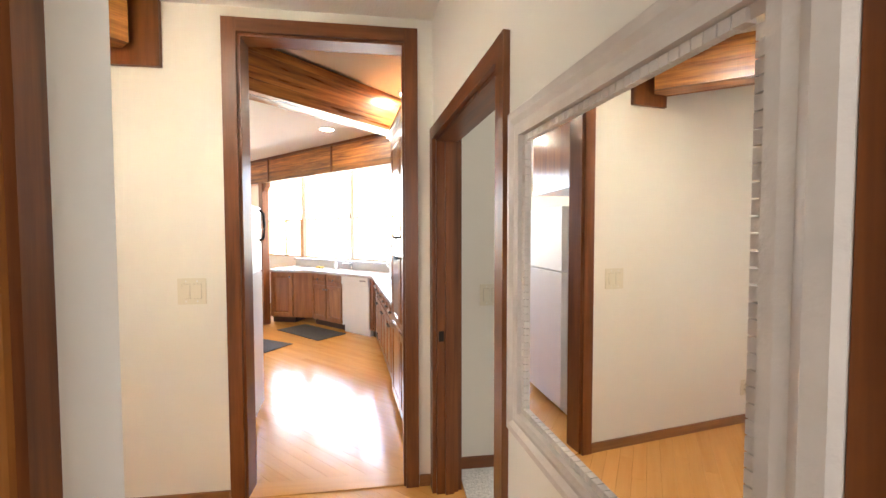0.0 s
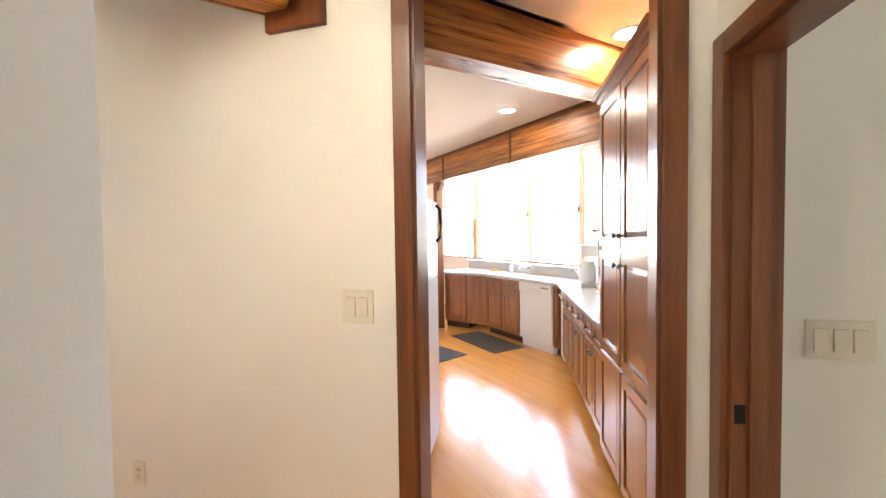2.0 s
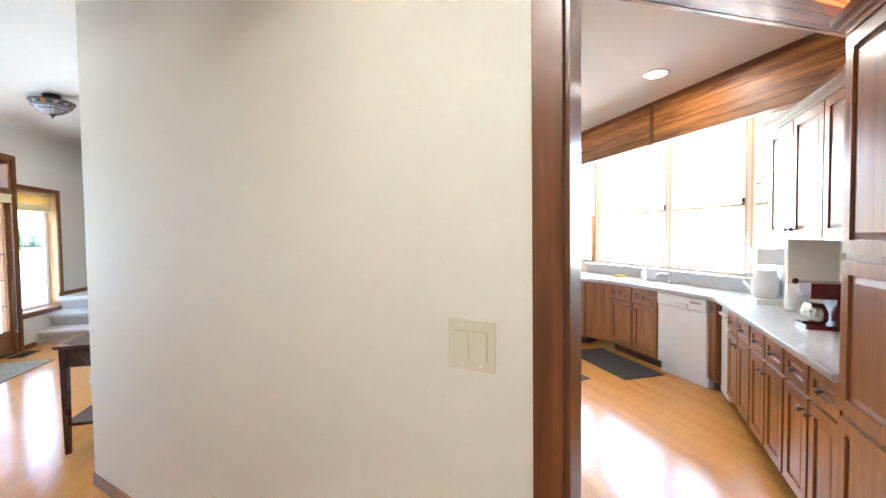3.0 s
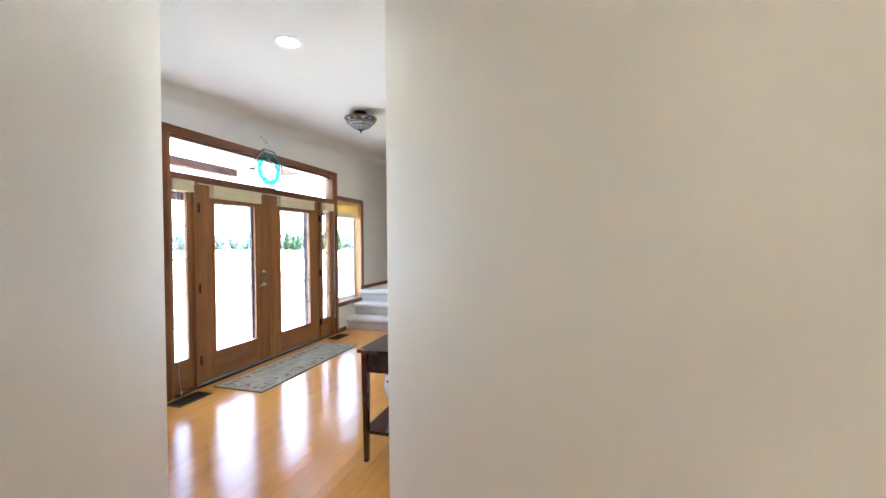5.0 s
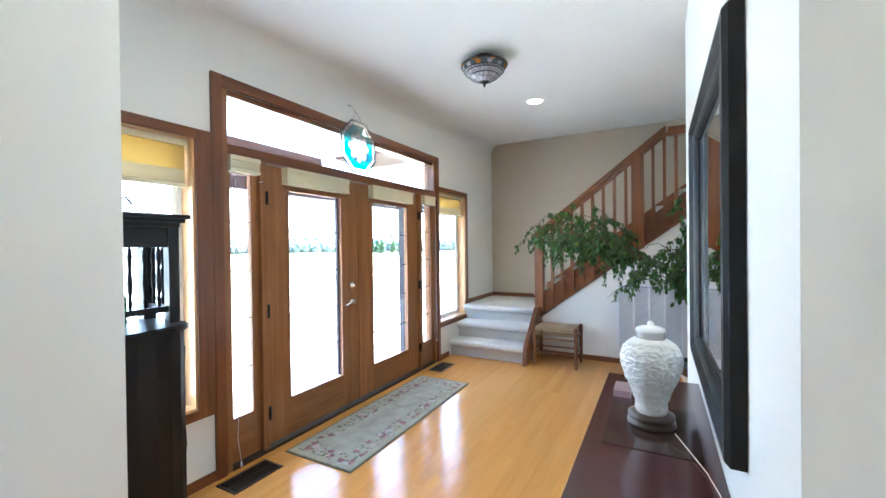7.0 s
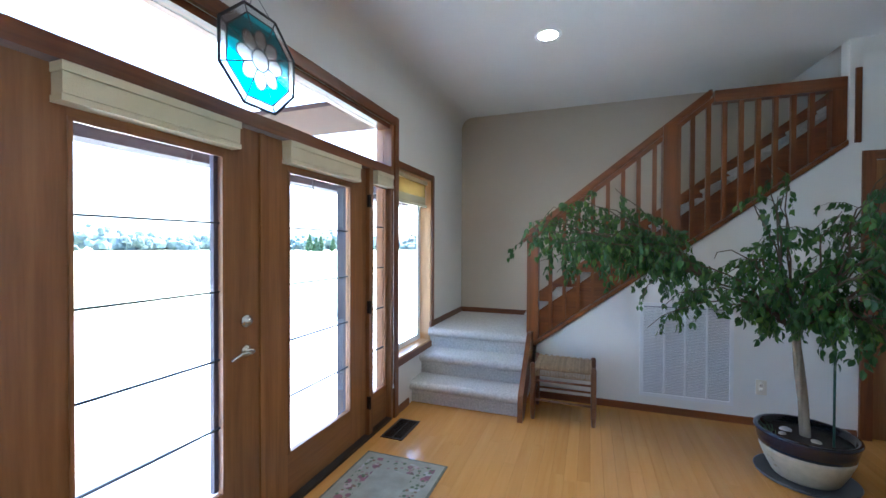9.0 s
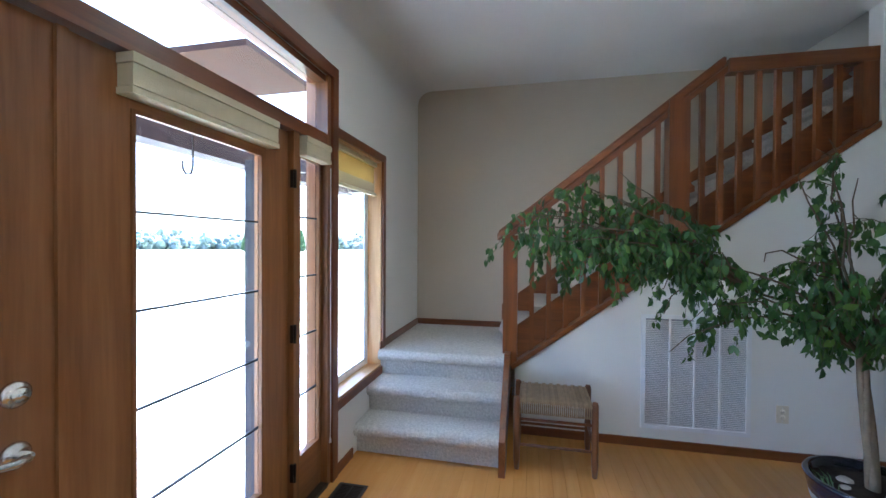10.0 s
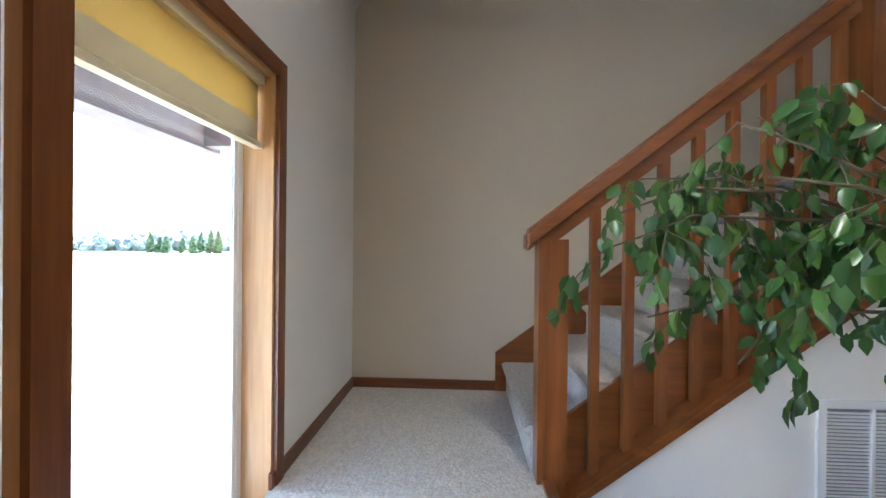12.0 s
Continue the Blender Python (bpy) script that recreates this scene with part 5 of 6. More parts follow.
bm = bmesh.new()
for s in (-1, 1):
    prism(bm, [(0.0, 0.0), (0.035 * s, 0.03), (0.045 * s, 0.005), (0.03 * s, -0.025)], "x", -0.001, 0.001)
solid("plant_clip", bm, mat("pale_blue_plastic", (0.35, 0.52, 0.68), 0.4, var=0.05), "pale blue plastic clip on a fig branch", "plant clip", pose(-8.066, -1.678, 1.551, 10, 20, 15))

# ---- hall ----
def casing(name, m, x0, x1, z1, w, d, label, mats=None, depth=0.14, bottom=0.0, lining=None):
    """Cased opening from x0 to x1, up to z1: flat casing on the near face, and lining jambs."""
    c = struct_empty(name, m, label, "door frame")
    mz, mx = mats or (TRIM_Z, TRIM_X)
    lz, lx = lining or (mz, mx)
    boxed("casing", (x0 - w, x0 + 0.004, -d, 0, bottom, z1 + w), mz, c, "", None, 0.004)
    boxed("casing", (x1 - 0.004, x1 + w, -d, 0, bottom, z1 + w), mz, c, "", None, 0.004)
    boxed("casing", (x0 + 0.004, x1 - 0.004, -d + 0.001, 0, z1 - 0.004, z1 + w), mx, c, "", None, 0.004)
    boxed("jamb", (x0, x0 + 0.018, 0.001, depth - 0.001, bottom, z1), lz, c, "", None, 0.002)
    boxed("jamb", (x1 - 0.018, x1, 0.001, depth - 0.001, bottom, z1), lz, c, "", None, 0.002)
    boxed("head_jamb", (x0 + 0.018, x1 - 0.018, 0.001, depth - 0.001, z1 - 0.018, z1), lx, c, "", None, 0.002)
    boxed("casing", (x0 - w, x0 + 0.004, depth, depth + d, bottom, z1 + w), mz, c, "", None, 0.004)
    boxed("casing", (x1 - 0.004, x1 + w, depth, depth + d, bottom, z1 + w), mz, c, "", None, 0.004)
    return c


casing("door_frame_kitchen", hall(0, 1.952), -0.495, 0.425, 2.625, 0.072, 0.02, "tall stained fir cased opening to the kitchen", None, 0.138)
boxed("threshold", (-0.477, 0.407, 0.002, 0.137, -0.004, 0.008), MAPLE, bpy.data.objects["door_frame_kitchen"])
d2 = casing("door_frame_den", MW, 0.085, 1.125, 2.06, 0.065, 0.022, "stained fir cased doorway to the carpeted den", None, 0.13)
boxed("stop", (0.103, 0.118, 0.05, 0.10, 0, 2.04), TRIM_Z, d2)
boxed("strike_plate", (0.1035, 0.106, 0.012, 0.042, 0.90, 0.96), BLACK_IRON, d2, "dark strike plate")
ORANGE_Z = wood("orange_fir_jamb", (0.30, 0.105, 0.020), (0.47, 0.185, 0.042), "z", 0.35, 0.3)
ORANGE_X = wood("orange_fir_head", (0.30, 0.105, 0.020), (0.47, 0.185, 0.042), "x", 0.35, 0.3)
HS = hall(-0.342, 0) @ pose(0, 0, 0, 0, 0, 90)
hs = casing("door_frame_side", hall(-0.342, 0) @ pose(0, 0, 0, 0, 0, 90), -0.50, 0.40, 2.06, 0.068, 0.02, "stained fir doorway on the hall side", (TRIM_Z, TRIM_X), 0.13, 0.0, (ORANGE_Z, ORANGE_X))
boxed("stop", (0.370, 0.384, 0.030, 0.066, 0, 2.05), ORANGE_Z, hs, "", None, 0.002)
for z in (0.28, 1.02, 1.86):
    boxed("hinge_leaf", (0.3785, 0.3825, 0.092, 0.128, z - 0.05, z + 0.05), BLACK_IRON, hs, "black iron hinge leaf")
side_door = struct_empty("door_4", HS @ pose(0.352, 0.076, 0, 0, 0, 84), "stained fir door standing open into the side room", "door")
# The dark of the unlit side room is put into the leaf's colour.
boxed("door_leaf", (0.012, 0.83, -0.02, 0.02, 0.01, 2.035), wood("room_shaded_door", (0.030, 0.009, 0.004), (0.075, 0.024, 0.010), "z"), side_door, "", None, 0.003)
for z in (0.28, 1.02, 1.86):
    bm = bmesh.new()
    tube(bm, [(0.0, -0.02, z - 0.055), (0.0, -0.02, z + 0.055)], 0.009, 10)
    box(bm, -0.03, 0.045, -0.026, -0.019, z - 0.055, z + 0.055)
    part("hinge", bm, BLACK_IRON, side_door, "black iron hinge")

# white hall mirror with a ribbed inner edge
WHITE_FRAME = mat("chalky_white_frame_paint", (0.63, 0.565, 0.505), 0.5, bump=0.2, bscale=60, var=0.06, vscale=12)
hm = thing("hall_mirror", MW @ pose(1.245, -0.002, 0.95), "square wall mirror in a wide white moulded frame", "mirror")
hw, hh = 0.812, 0.91
picture_frame("frame", hw, hh, 0.1, [(0, 0), (0, 0.022), (0.008, 0.03), (0.030, 0.034), (0.045, 0.026), (0.060, 0.030), (0.078, 0.028), (0.078, 0.012), (0.100, 0.008)], WHITE_FRAME, hm)
boxed("mirror_glass", (0.094, hw - 0.094, -0.009, -0.005, 0.094, hh - 0.094), MIRROR, hm, "silvered mirror glass")
bm = bmesh.new()
box(bm, -0.0085, 0.0085, -0.017, -0.008, -0.0085, 0.0085)
bevel(bm, 0.0025, 2)
rib = mesh_of("rib", bm, WHITE_FRAME)
n = int((hh - 0.17) / 0.0195)
for i in range(n):
    for x in (0.089, hw - 0.089):
        o = new("rib", rib)
        o.parent = hm
        o.matrix_basis = pose(x, 0, 0.092 + i * 0.0195)
n = int((hw - 0.2) / 0.0195)
for i in range(n):
    for z in (0.089, hh - 0.089):
        o = new("rib", rib)
        o.parent = hm
        o.matrix_basis = pose(0.108 + i * 0.0195, 0, z, 0, 90, 0)

tagged(boxed("trim_hall_door", (2.0585, 2.15, -0.022, 0, 0, 2.13), TRIM_Z, None, "", MW, 0.004), "stained fir door casing beside the white mirror", "trim", "", "structure")

# boxed beams: cedar boards on each face
def boxed_beam(name, x0, x1, y0, y1, z0, z1, axis, label, strips=3):
    b = struct_empty(name, pose(0, 0, 0), label, "beam")
    mm = CEDAR_Y if axis == "y" else CEDAR_X
    h = (z1 - z0) / strips
    for i in range(strips):
        a, c = z0 + h * i + 0.0015, z0 + h * (i + 1)
        if axis == "y":
            boxed("board", (x0, x0 + 0.02, y0, y1, a, c), mm, b, "", None, 0.002)
            boxed("board", (x1 - 0.02, x1, y0, y1, a, c), mm, b, "", None, 0.002)
        else:
            boxed("board", (x0, x1, y0, y0 + 0.02, a, c), mm, b, "", None, 0.002)
            boxed("board", (x0, x1, y1 - 0.02, y1, a, c), mm, b, "", None, 0.002)
    if axis == "y":
        boxed("soffit_board", (x0 + 0.02, x1 - 0.02, y0, y1, z0 + 0.004, z0 + 0.02), mm, b)
    else:
        boxed("soffit_board", (x0, x1, y0 + 0.02, y1 - 0.02, z0 + 0.004, z0 + 0.02), mm, b)
    return b


boxed_beam("beam_hall", -2.20, -2.00, -1.16, 0.62, 2.49, 2.96, "y", "boxed cedar ceiling beam across the passage", 4)
plate = boxed("beam_end_trim", (-1.16, -0.87, 1.925, 1.952, 2.41, 2.95), TRIM_Z, None, "", HALL, 0.004)
tagged(plate, "stained trim plate at the beam end", "trim", "", "structure")
boxed_beam("beam_kitchen", -2.22, -2.04, 0.92, 3.40, 2.44, KCEIL + 0.02, "y", "boxed cedar ceiling beam in the kitchen", 4)
hdr = boxed_beam("beam_header", -8.6, -2.0, 3.40, 3.52, 2.36, KCEIL + 0.02, "x", "planked cedar header above the kitchen bay", 5)
for x in (-5.66, -4.03):
    boxed("strap", (x - 0.014, x + 0.014, 3.385, 3.40, 2.35, KCEIL - 0.012), TRIM_Z, hdr, "", None, 0.003)
boxed("cap_strip", (-8.6, -2.22, 3.38, 3.40, KCEIL - 0.045, KCEIL - 0.012), TRIM_X, hdr)
post = struct_empty("post_kitchen", pose(0, 0, 0), "square stained fir post below the header", "post")
boxed("shaft", (-5.99, -5.88, 3.40, 3.51, 0, 2.36), RAIL_Z, post, "", None, 0.006)
bm = bmesh.new()
prism(bm, [(-5.88, 2.36), (-5.88, 2.22), (-5.86, 2.22), (-5.78, 2.30), (-5.77, 2.36)], "y", 3.42, 3.49)
part("corbel", bm, RAIL_Z, post)

# ---- kitchen ----
RUN = Matrix(((0.784, 0.62, 0, -3.75), (-0.62, 0.784, 0, 3.9), (0, 0, 1, 0), (0, 0, 0, 1)))   # cabinet run: x toward the hall, y into the wall
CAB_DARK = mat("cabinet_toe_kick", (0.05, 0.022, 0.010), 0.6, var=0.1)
KNOB = mat("pewter_knob", (0.18, 0.17, 0.16), 0.3, 0.9, var=0.05)


def raised_panel(name, x0, x1, z0, z1, parent, knob=None, label=""):
    """A framed cabinet door or drawer front proud of y = 0, with a bevelled raised panel; knob: (x, z)."""
    bm = bmesh.new()
    fw_ = min(0.055, (x1 - x0) * 0.2, (z1 - z0) * 0.28)
    box(bm, x0, x0 + fw_, -0.02, 0, z0, z1)
    box(bm, x1 - fw_, x1, -0.02, 0, z0, z1)
    box(bm, x0 + fw_, x1 - fw_, -0.02, 0, z0, z0 + fw_)
    box(bm, x0 + fw_, x1 - fw_, -0.02, 0, z1 - fw_, z1)
    bevel(bm, 0.003, 1)
    d = part(name, bm, CABINET_Z, parent, label)
    bm = bmesh.new()
    a, b, c, e = x0 + fw_, x1 - fw_, z0 + fw_, z1 - fw_
    k = min(0.03, (b - a) * 0.25, (e - c) * 0.3)
    r0 = [bm.verts.new((x, -0.007, z)) for x, z in ((a, c), (b, c), (b, e), (a, e))]
    r1 = [bm.verts.new((x, -0.015, z)) for x, z in ((a + k, c + k), (b - k, c + k), (b - k, e - k), (a + k, e - k))]
    for i in range(4):
        bm.faces.new((r0[i], r0[(i + 1) % 4], r1[(i + 1) % 4], r1[i]))
    bm.faces.new(r1)
    part("panel", bm, CABINET_Z, d)
    if knob:
        bm = bmesh.new()
        lathe(bm, [(0.006, 0.0), (0.006, 0.012), (0.014, 0.02), (0.015, 0.028), (0.008, 0.033), (0.0, 0.034)], 14)
        part("knob", bm, KNOB, d, "", pose(knob[0], -0.02, knob[1], 90))
    return d


def base_unit(m, w, label, doors=2, drawers=2, depth=0.58):
    u = thing("base_cabinet", m, label, "cabinet", "kitchen base cabinets")
    boxed("body", [(0.002, w - 0.002, 0.0, depth, 0.10, 0.87)], CABINET_Z, u)
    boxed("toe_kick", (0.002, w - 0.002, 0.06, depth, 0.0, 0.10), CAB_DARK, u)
    zt = 0.855
    if drawers:
        s = w / drawers
        for i in range(drawers):
            raised_panel("drawer", i * s + 0.012, (i + 1) * s - 0.012, 0.70, zt, u, ((i + 0.5) * s, 0.778))
        zt = 0.68
    s = w / doors
    for i in range(doors):
        kx = (i + 1) * s - 0.04 if i % 2 == 0 else i * s + 0.04
        raised_panel("door", i * s + 0.012, (i + 1) * s - 0.012, 0.125, zt, u, (kx, zt - 0.06))
    return u


base_unit(pose(-5.28, 3.92, 0), 0.80, "cherry sink base cabinet with two doors", 2, 2)
base_unit(pose(-3.86, 3.92, 0), 0.10, "narrow cherry filler cabinet beside the dishwasher", 1, 0)
corner_m = Matrix(((0.89, -0.456, 0, -5.98), (0.456, 0.89, 0, 3.58), (0, 0, 1, 0), (0, 0, 0, 1)))
base_unit(corner_m @ pose(0.0, 0.0, 0), 0.42, "cherry corner base cabinet with one door", 1, 0)
boxed("side_panel", (0.425, 0.76, 0.0, 0.02, 0.10, 0.87), CABINET_Z, bpy.data.objects["base_cabinet.002"])
for i, (s0, w) in enumerate(((0.32, 0.62), (0.95, 0.62), (1.58, 0.63))):
    base_unit(RUN @ pose(s0, 0.02, 0), w, "cherry base cabinet with two drawers and doors", 2, 2)
filler = thing("trash_compactor", RUN @ pose(0.03, 0.02, 0), "narrow white compactor in the cabinet corner", "appliance")
boxed("body", (0.0, 0.28, 0.0, 0.55, 0.05, 0.87), WHITE_METAL, filler, "", None, 0.006)
boxed("handle", (0.03, 0.25, -0.03, 0.0, 0.77, 0.79), WHITE_METAL, filler)

dwm = thing("dishwasher", pose(-4.47, 3.90, 0), "white built-in dishwasher between cherry cabinets", "dishwasher")
bm = bmesh.new()
box(bm, 0, 0.60, 0.0, 0.58, 0.11, 0.74)
bevel(bm, 0.006)
part("door", bm, WHITE_METAL, dwm)
bm = bmesh.new()
box(bm, 0, 0.60, -0.012, 0.58, 0.745, 0.865)
bevel(bm, 0.008)
part("control_panel", bm, WHITE_METAL, dwm)
boxed("latch_handle", (0.20, 0.40, -0.03, -0.012, 0.765, 0.79), WHITE_METAL, dwm, "", None, 0.006)
boxed("button_strip", (0.42, 0.55, -0.0135, -0.0115, 0.81, 0.83), mat("grey_print", (0.3, 0.3, 0.32), 0.5), dwm)
boxed("toe_panel", (0.01, 0.59, 0.04, 0.5, 0.0, 0.105), WHITE_METAL, dwm)

# worktop in one sheet round the corner, with a raised ledge
ex = RUN @ Vector((2.215, -0.03, 0))
back = RUN @ Vector((2.215, 0.62, 0))
inner = RUN @ Vector((-0.25, 0.62, 0))
bm = bmesh.new()
prism(bm, [(-6.04, 3.52), (-5.24, 3.87), (-3.765, 3.87), (ex.x, ex.y), (back.x, back.y), (-3.25, 4.50), (-6.45, 4.50)], "z", 0.872, 0.912)
bevel(bm, 0.006)
tagged(part("countertop", bm, COUNTER), "pale laminate kitchen countertop", "countertop")
bm = bmesh.new()
prism(bm, [(-6.35, 4.30), (-5.6, 4.42), (-3.45, 4.42), (-3.30, 4.55), (-6.4, 4.55)], "z", 0.912, 1.03)
prism(bm, [(-6.37, 4.27), (-5.62, 4.39), (-3.44, 4.39), (-3.28, 4.57), (-6.42, 4.57)], "z", 1.03, 1.055)
tagged(part("splash_ledge", bm, COUNTER), "raised pale laminate ledge behind the sink", "ledge")

pan = thing("pantry_cabinet", RUN @ pose(2.225, 0.0, 0), "tall cherry pantry cabinet with raised panel doors", "cabinet")
pw = 0.97
boxed("body", (0, pw, 0.0, 0.60, 0.09, 2.32), CABINET_Z, pan)
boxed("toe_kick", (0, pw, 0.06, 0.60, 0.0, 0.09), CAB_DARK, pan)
for i in range(2):
    a, b = 0.012 + i * pw / 2, (i + 1) * pw / 2 - 0.012
    kx = b - 0.035 if i == 0 else a + 0.035
    raised_panel("door", a, b, 1.425, 2.30, pan, (kx, 1.49))
    raised_panel("door", a, b, 0.775, 1.395, pan, (kx, 1.33))
    raised_panel("door", a, b, 0.11, 0.745, pan)
bm = bmesh.new()
for g, z0, z1 in ((0.012, 2.32, 2.345), (0.03, 2.345, 2.37), (0.05, 2.37, 2.40)):
    box(bm, -g, pw, -g, 0.60, z0, z1)
part("crown", bm, CABINET_X, pan)
upc = thing("upper_cabinet", RUN @ pose(0.38, 0.28, 0), "cherry wall cabinet beside the pantry", "cabinet")
boxed("body", (0, 1.83, 0.0, 0.32, 1.46, 2.31), CABINET_Z, upc)
for i in range(4):
    ux = 0.4575 * i
    raised_panel("door", ux + 0.008, ux + 0.4495, 1.475, 2.295, upc, (ux + (0.415 if i % 2 == 0 else 0.043), 1.53))
bm = bmesh.new()
for g, z0, z1 in ((0.012, 2.31, 2.33), (0.03, 2.33, 2.36), (0.055, 2.36, 2.395)):
    box(bm, -g, 1.83, -g, 0.32, z0, z1)
part("crown", bm, CABINET_X, upc)

# coffee makers and small things on the worktop
cm = thing("coffee_maker", RUN @ pose(0.06, 0.20, 0.912) @ Matrix.Scale(1.32, 4), "white coffee maker on the countertop", "coffee maker")
for nm, s in (("base", (0, 0.20, 0, 0.26, 0, 0.03)), ("tower", (0, 0.20, 0.15, 0.26, 0.03, 0.25)), ("brew_head", (0, 0.20, 0, 0.26, 0.25, 0.35))):
    boxed(nm, s, WHITE_VINYL, cm, "", None, 0.012)
bm = bmesh.new()
lathe(bm, [(0.06, 0.03), (0.075, 0.05), (0.078, 0.13), (0.055, 0.19), (0.058, 0.21), (0.0, 0.212)], 20, 0.10, 0.075)
part("carafe", bm, WHITE_VINYL, cm)
bm = bmesh.new()
tube(bm, [(0.03, 0.02, 0.19), (-0.02, -0.01, 0.18), (-0.03, -0.01, 0.12), (0.03, 0.02, 0.07)], 0.008, 8)
part("carafe_handle", bm, WHITE_VINYL, cm)
rm = thing("drip_coffee_pot", RUN @ pose(1.10, 0.20, 0.912) @ Matrix.Scale(0.95, 4), "dark red drip coffee maker with a glass pot", "coffee maker")
DARKRED = mat("dark_red_plastic", (0.08, 0.008, 0.010), 0.25, var=0.1)
for nm, s in (("base", (0, 0.19, 0, 0.24, 0, 0.03)), ("tower", (0, 0.19, 0.15, 0.24, 0.03, 0.22)), ("brew_head", (0, 0.19, 0.02, 0.24, 0.20, 0.30))):
    boxed(nm, s, DARKRED, rm, "", None, 0.012)
bm = bmesh.new()
lathe(bm, [(0.055, 0.03), (0.07, 0.05), (0.072, 0.10), (0.05, 0.16), (0.0, 0.162)], 20, 0.095, 0.07)
part("pot", bm, CHROME, rm)
can_ = thing("canister", RUN @ pose(0.55, 0.38, 0.912), "white lidded canister with a red knob", "canister")
bm = bmesh.new()
lathe(bm, [(0.055, 0.0), (0.06, 0.01), (0.06, 0.20), (0.0, 0.205)], 24)
part("body", bm, WHITE_VINYL, can_)
bm = bmesh.new()
lathe(bm, [(0.012, 0.203), (0.024, 0.22), (0.018, 0.245), (0.0, 0.25)], 16)
part("knob", bm, DARKRED, can_, "red lid knob")
fau = thing("faucet", pose(-4.72, 4.30, 0.912), "low chrome kitchen faucet", "faucet")
bm = bmesh.new()
lathe(bm, [(0.03, 0), (0.03, 0.02), (0.016, 0.03), (0.016, 0.10), (0.022, 0.115), (0.0, 0.12)], 18)
tube(bm, [(0, 0, 0.09), (0, -0.10, 0.13), (0, -0.18, 0.12), (0, -0.20, 0.09)], 0.011, 8)
part("spout", bm, CHROME, fau)
bm = bmesh.new()
tube(bm, [(0, 0, 0.115), (0.05, -0.04, 0.15)], [0.010, 0.007], 8)
part("lever", bm, CHROME, fau)
bm = bmesh.new()
lathe(bm, [(0.03, 0), (0.032, 0.01), (0.032, 0.11), (0.012, 0.125), (0.012, 0.16), (0.0, 0.162)], 16)
solid("soap_bottle", bm, WHITE_VINYL, "white soap bottle beside the sink", "bottle", pose(-5.12, 4.28, 0.912))
bm = bmesh.new()
box(bm, 0, 0.13, 0, 0.08, 0, 0.03)
bevel(bm, 0.008)
solid("sponge", bm, mat("yellow_sponge", (0.65, 0.5, 0.12), 0.9, bump=1, bscale=80, var=0.1), "yellow sponge on the counter", "sponge", pose(-5.60, 4.22, 0.912))

for x, y, w, d, a in ((-5.36, 3.33, 1.06, 0.50, 0), (-5.05, 2.42, 0.72, 0.46, 12)):
    bm = bmesh.new()
    box(bm, 0, w, 0, d, 0.0005, 0.010)
    bevel(bm, 0.004)
    solid("kitchen_mat", bm, RUBBER, "charcoal rubber mat on the maple floor", "mat", pose(x, y, 0, 0, 0, a), "kitchen mats")

# fridge beside the opening
fr_m = Matrix(((-0.784, -0.62, 0, -2.22), (0.62, -0.784, 0, 1.265), (0, 0, 1, 0), (0, 0, 0, 1)))
fri = thing("refrigerator", fr_m, "white refrigerator with a long dark handle", "refrigerator")
boxed("body", (0.0, 0.74, 0.06, 0.70, 0.02, 1.74), WHITE_METAL, fri, "", None, 0.01)
bm = bmesh.new()
box(bm, 0.0, 0.74, 0.0, 0.055, 0.08, 1.20)
bevel(bm, 0.012, 3)
part("fridge_door", bm, WHITE_METAL, fri)
bm = bmesh.new()
box(bm, 0.0, 0.74, 0.0, 0.055, 1.21, 1.74)
bevel(bm, 0.012, 3)
part("freezer_door", bm, WHITE_METAL, fri)
for z0, z1 in ((1.46, 1.72),):
    bm = bmesh.new()
    tube(bm, [(0.69, 0.0, z0), (0.69, -0.03, z0 + 0.03), (0.69, -0.035, (z0 + z1) / 2), (0.69, -0.03, z1 - 0.03), (0.69, 0.0, z1)], 0.012, 8)
    part("handle", bm, BLACKWOOD if z0 > 1.3 else WHITE_METAL, fri)
over = thing("fridge_cabinet", fr_m @ pose(0, 0.10, 0), "dark stained cabinet above the refrigerator", "cabinet")
boxed("body", (0.0, 0.80, 0.0, 0.55, 1.90, KCEIL - 0.012), CABINET_Z, over)

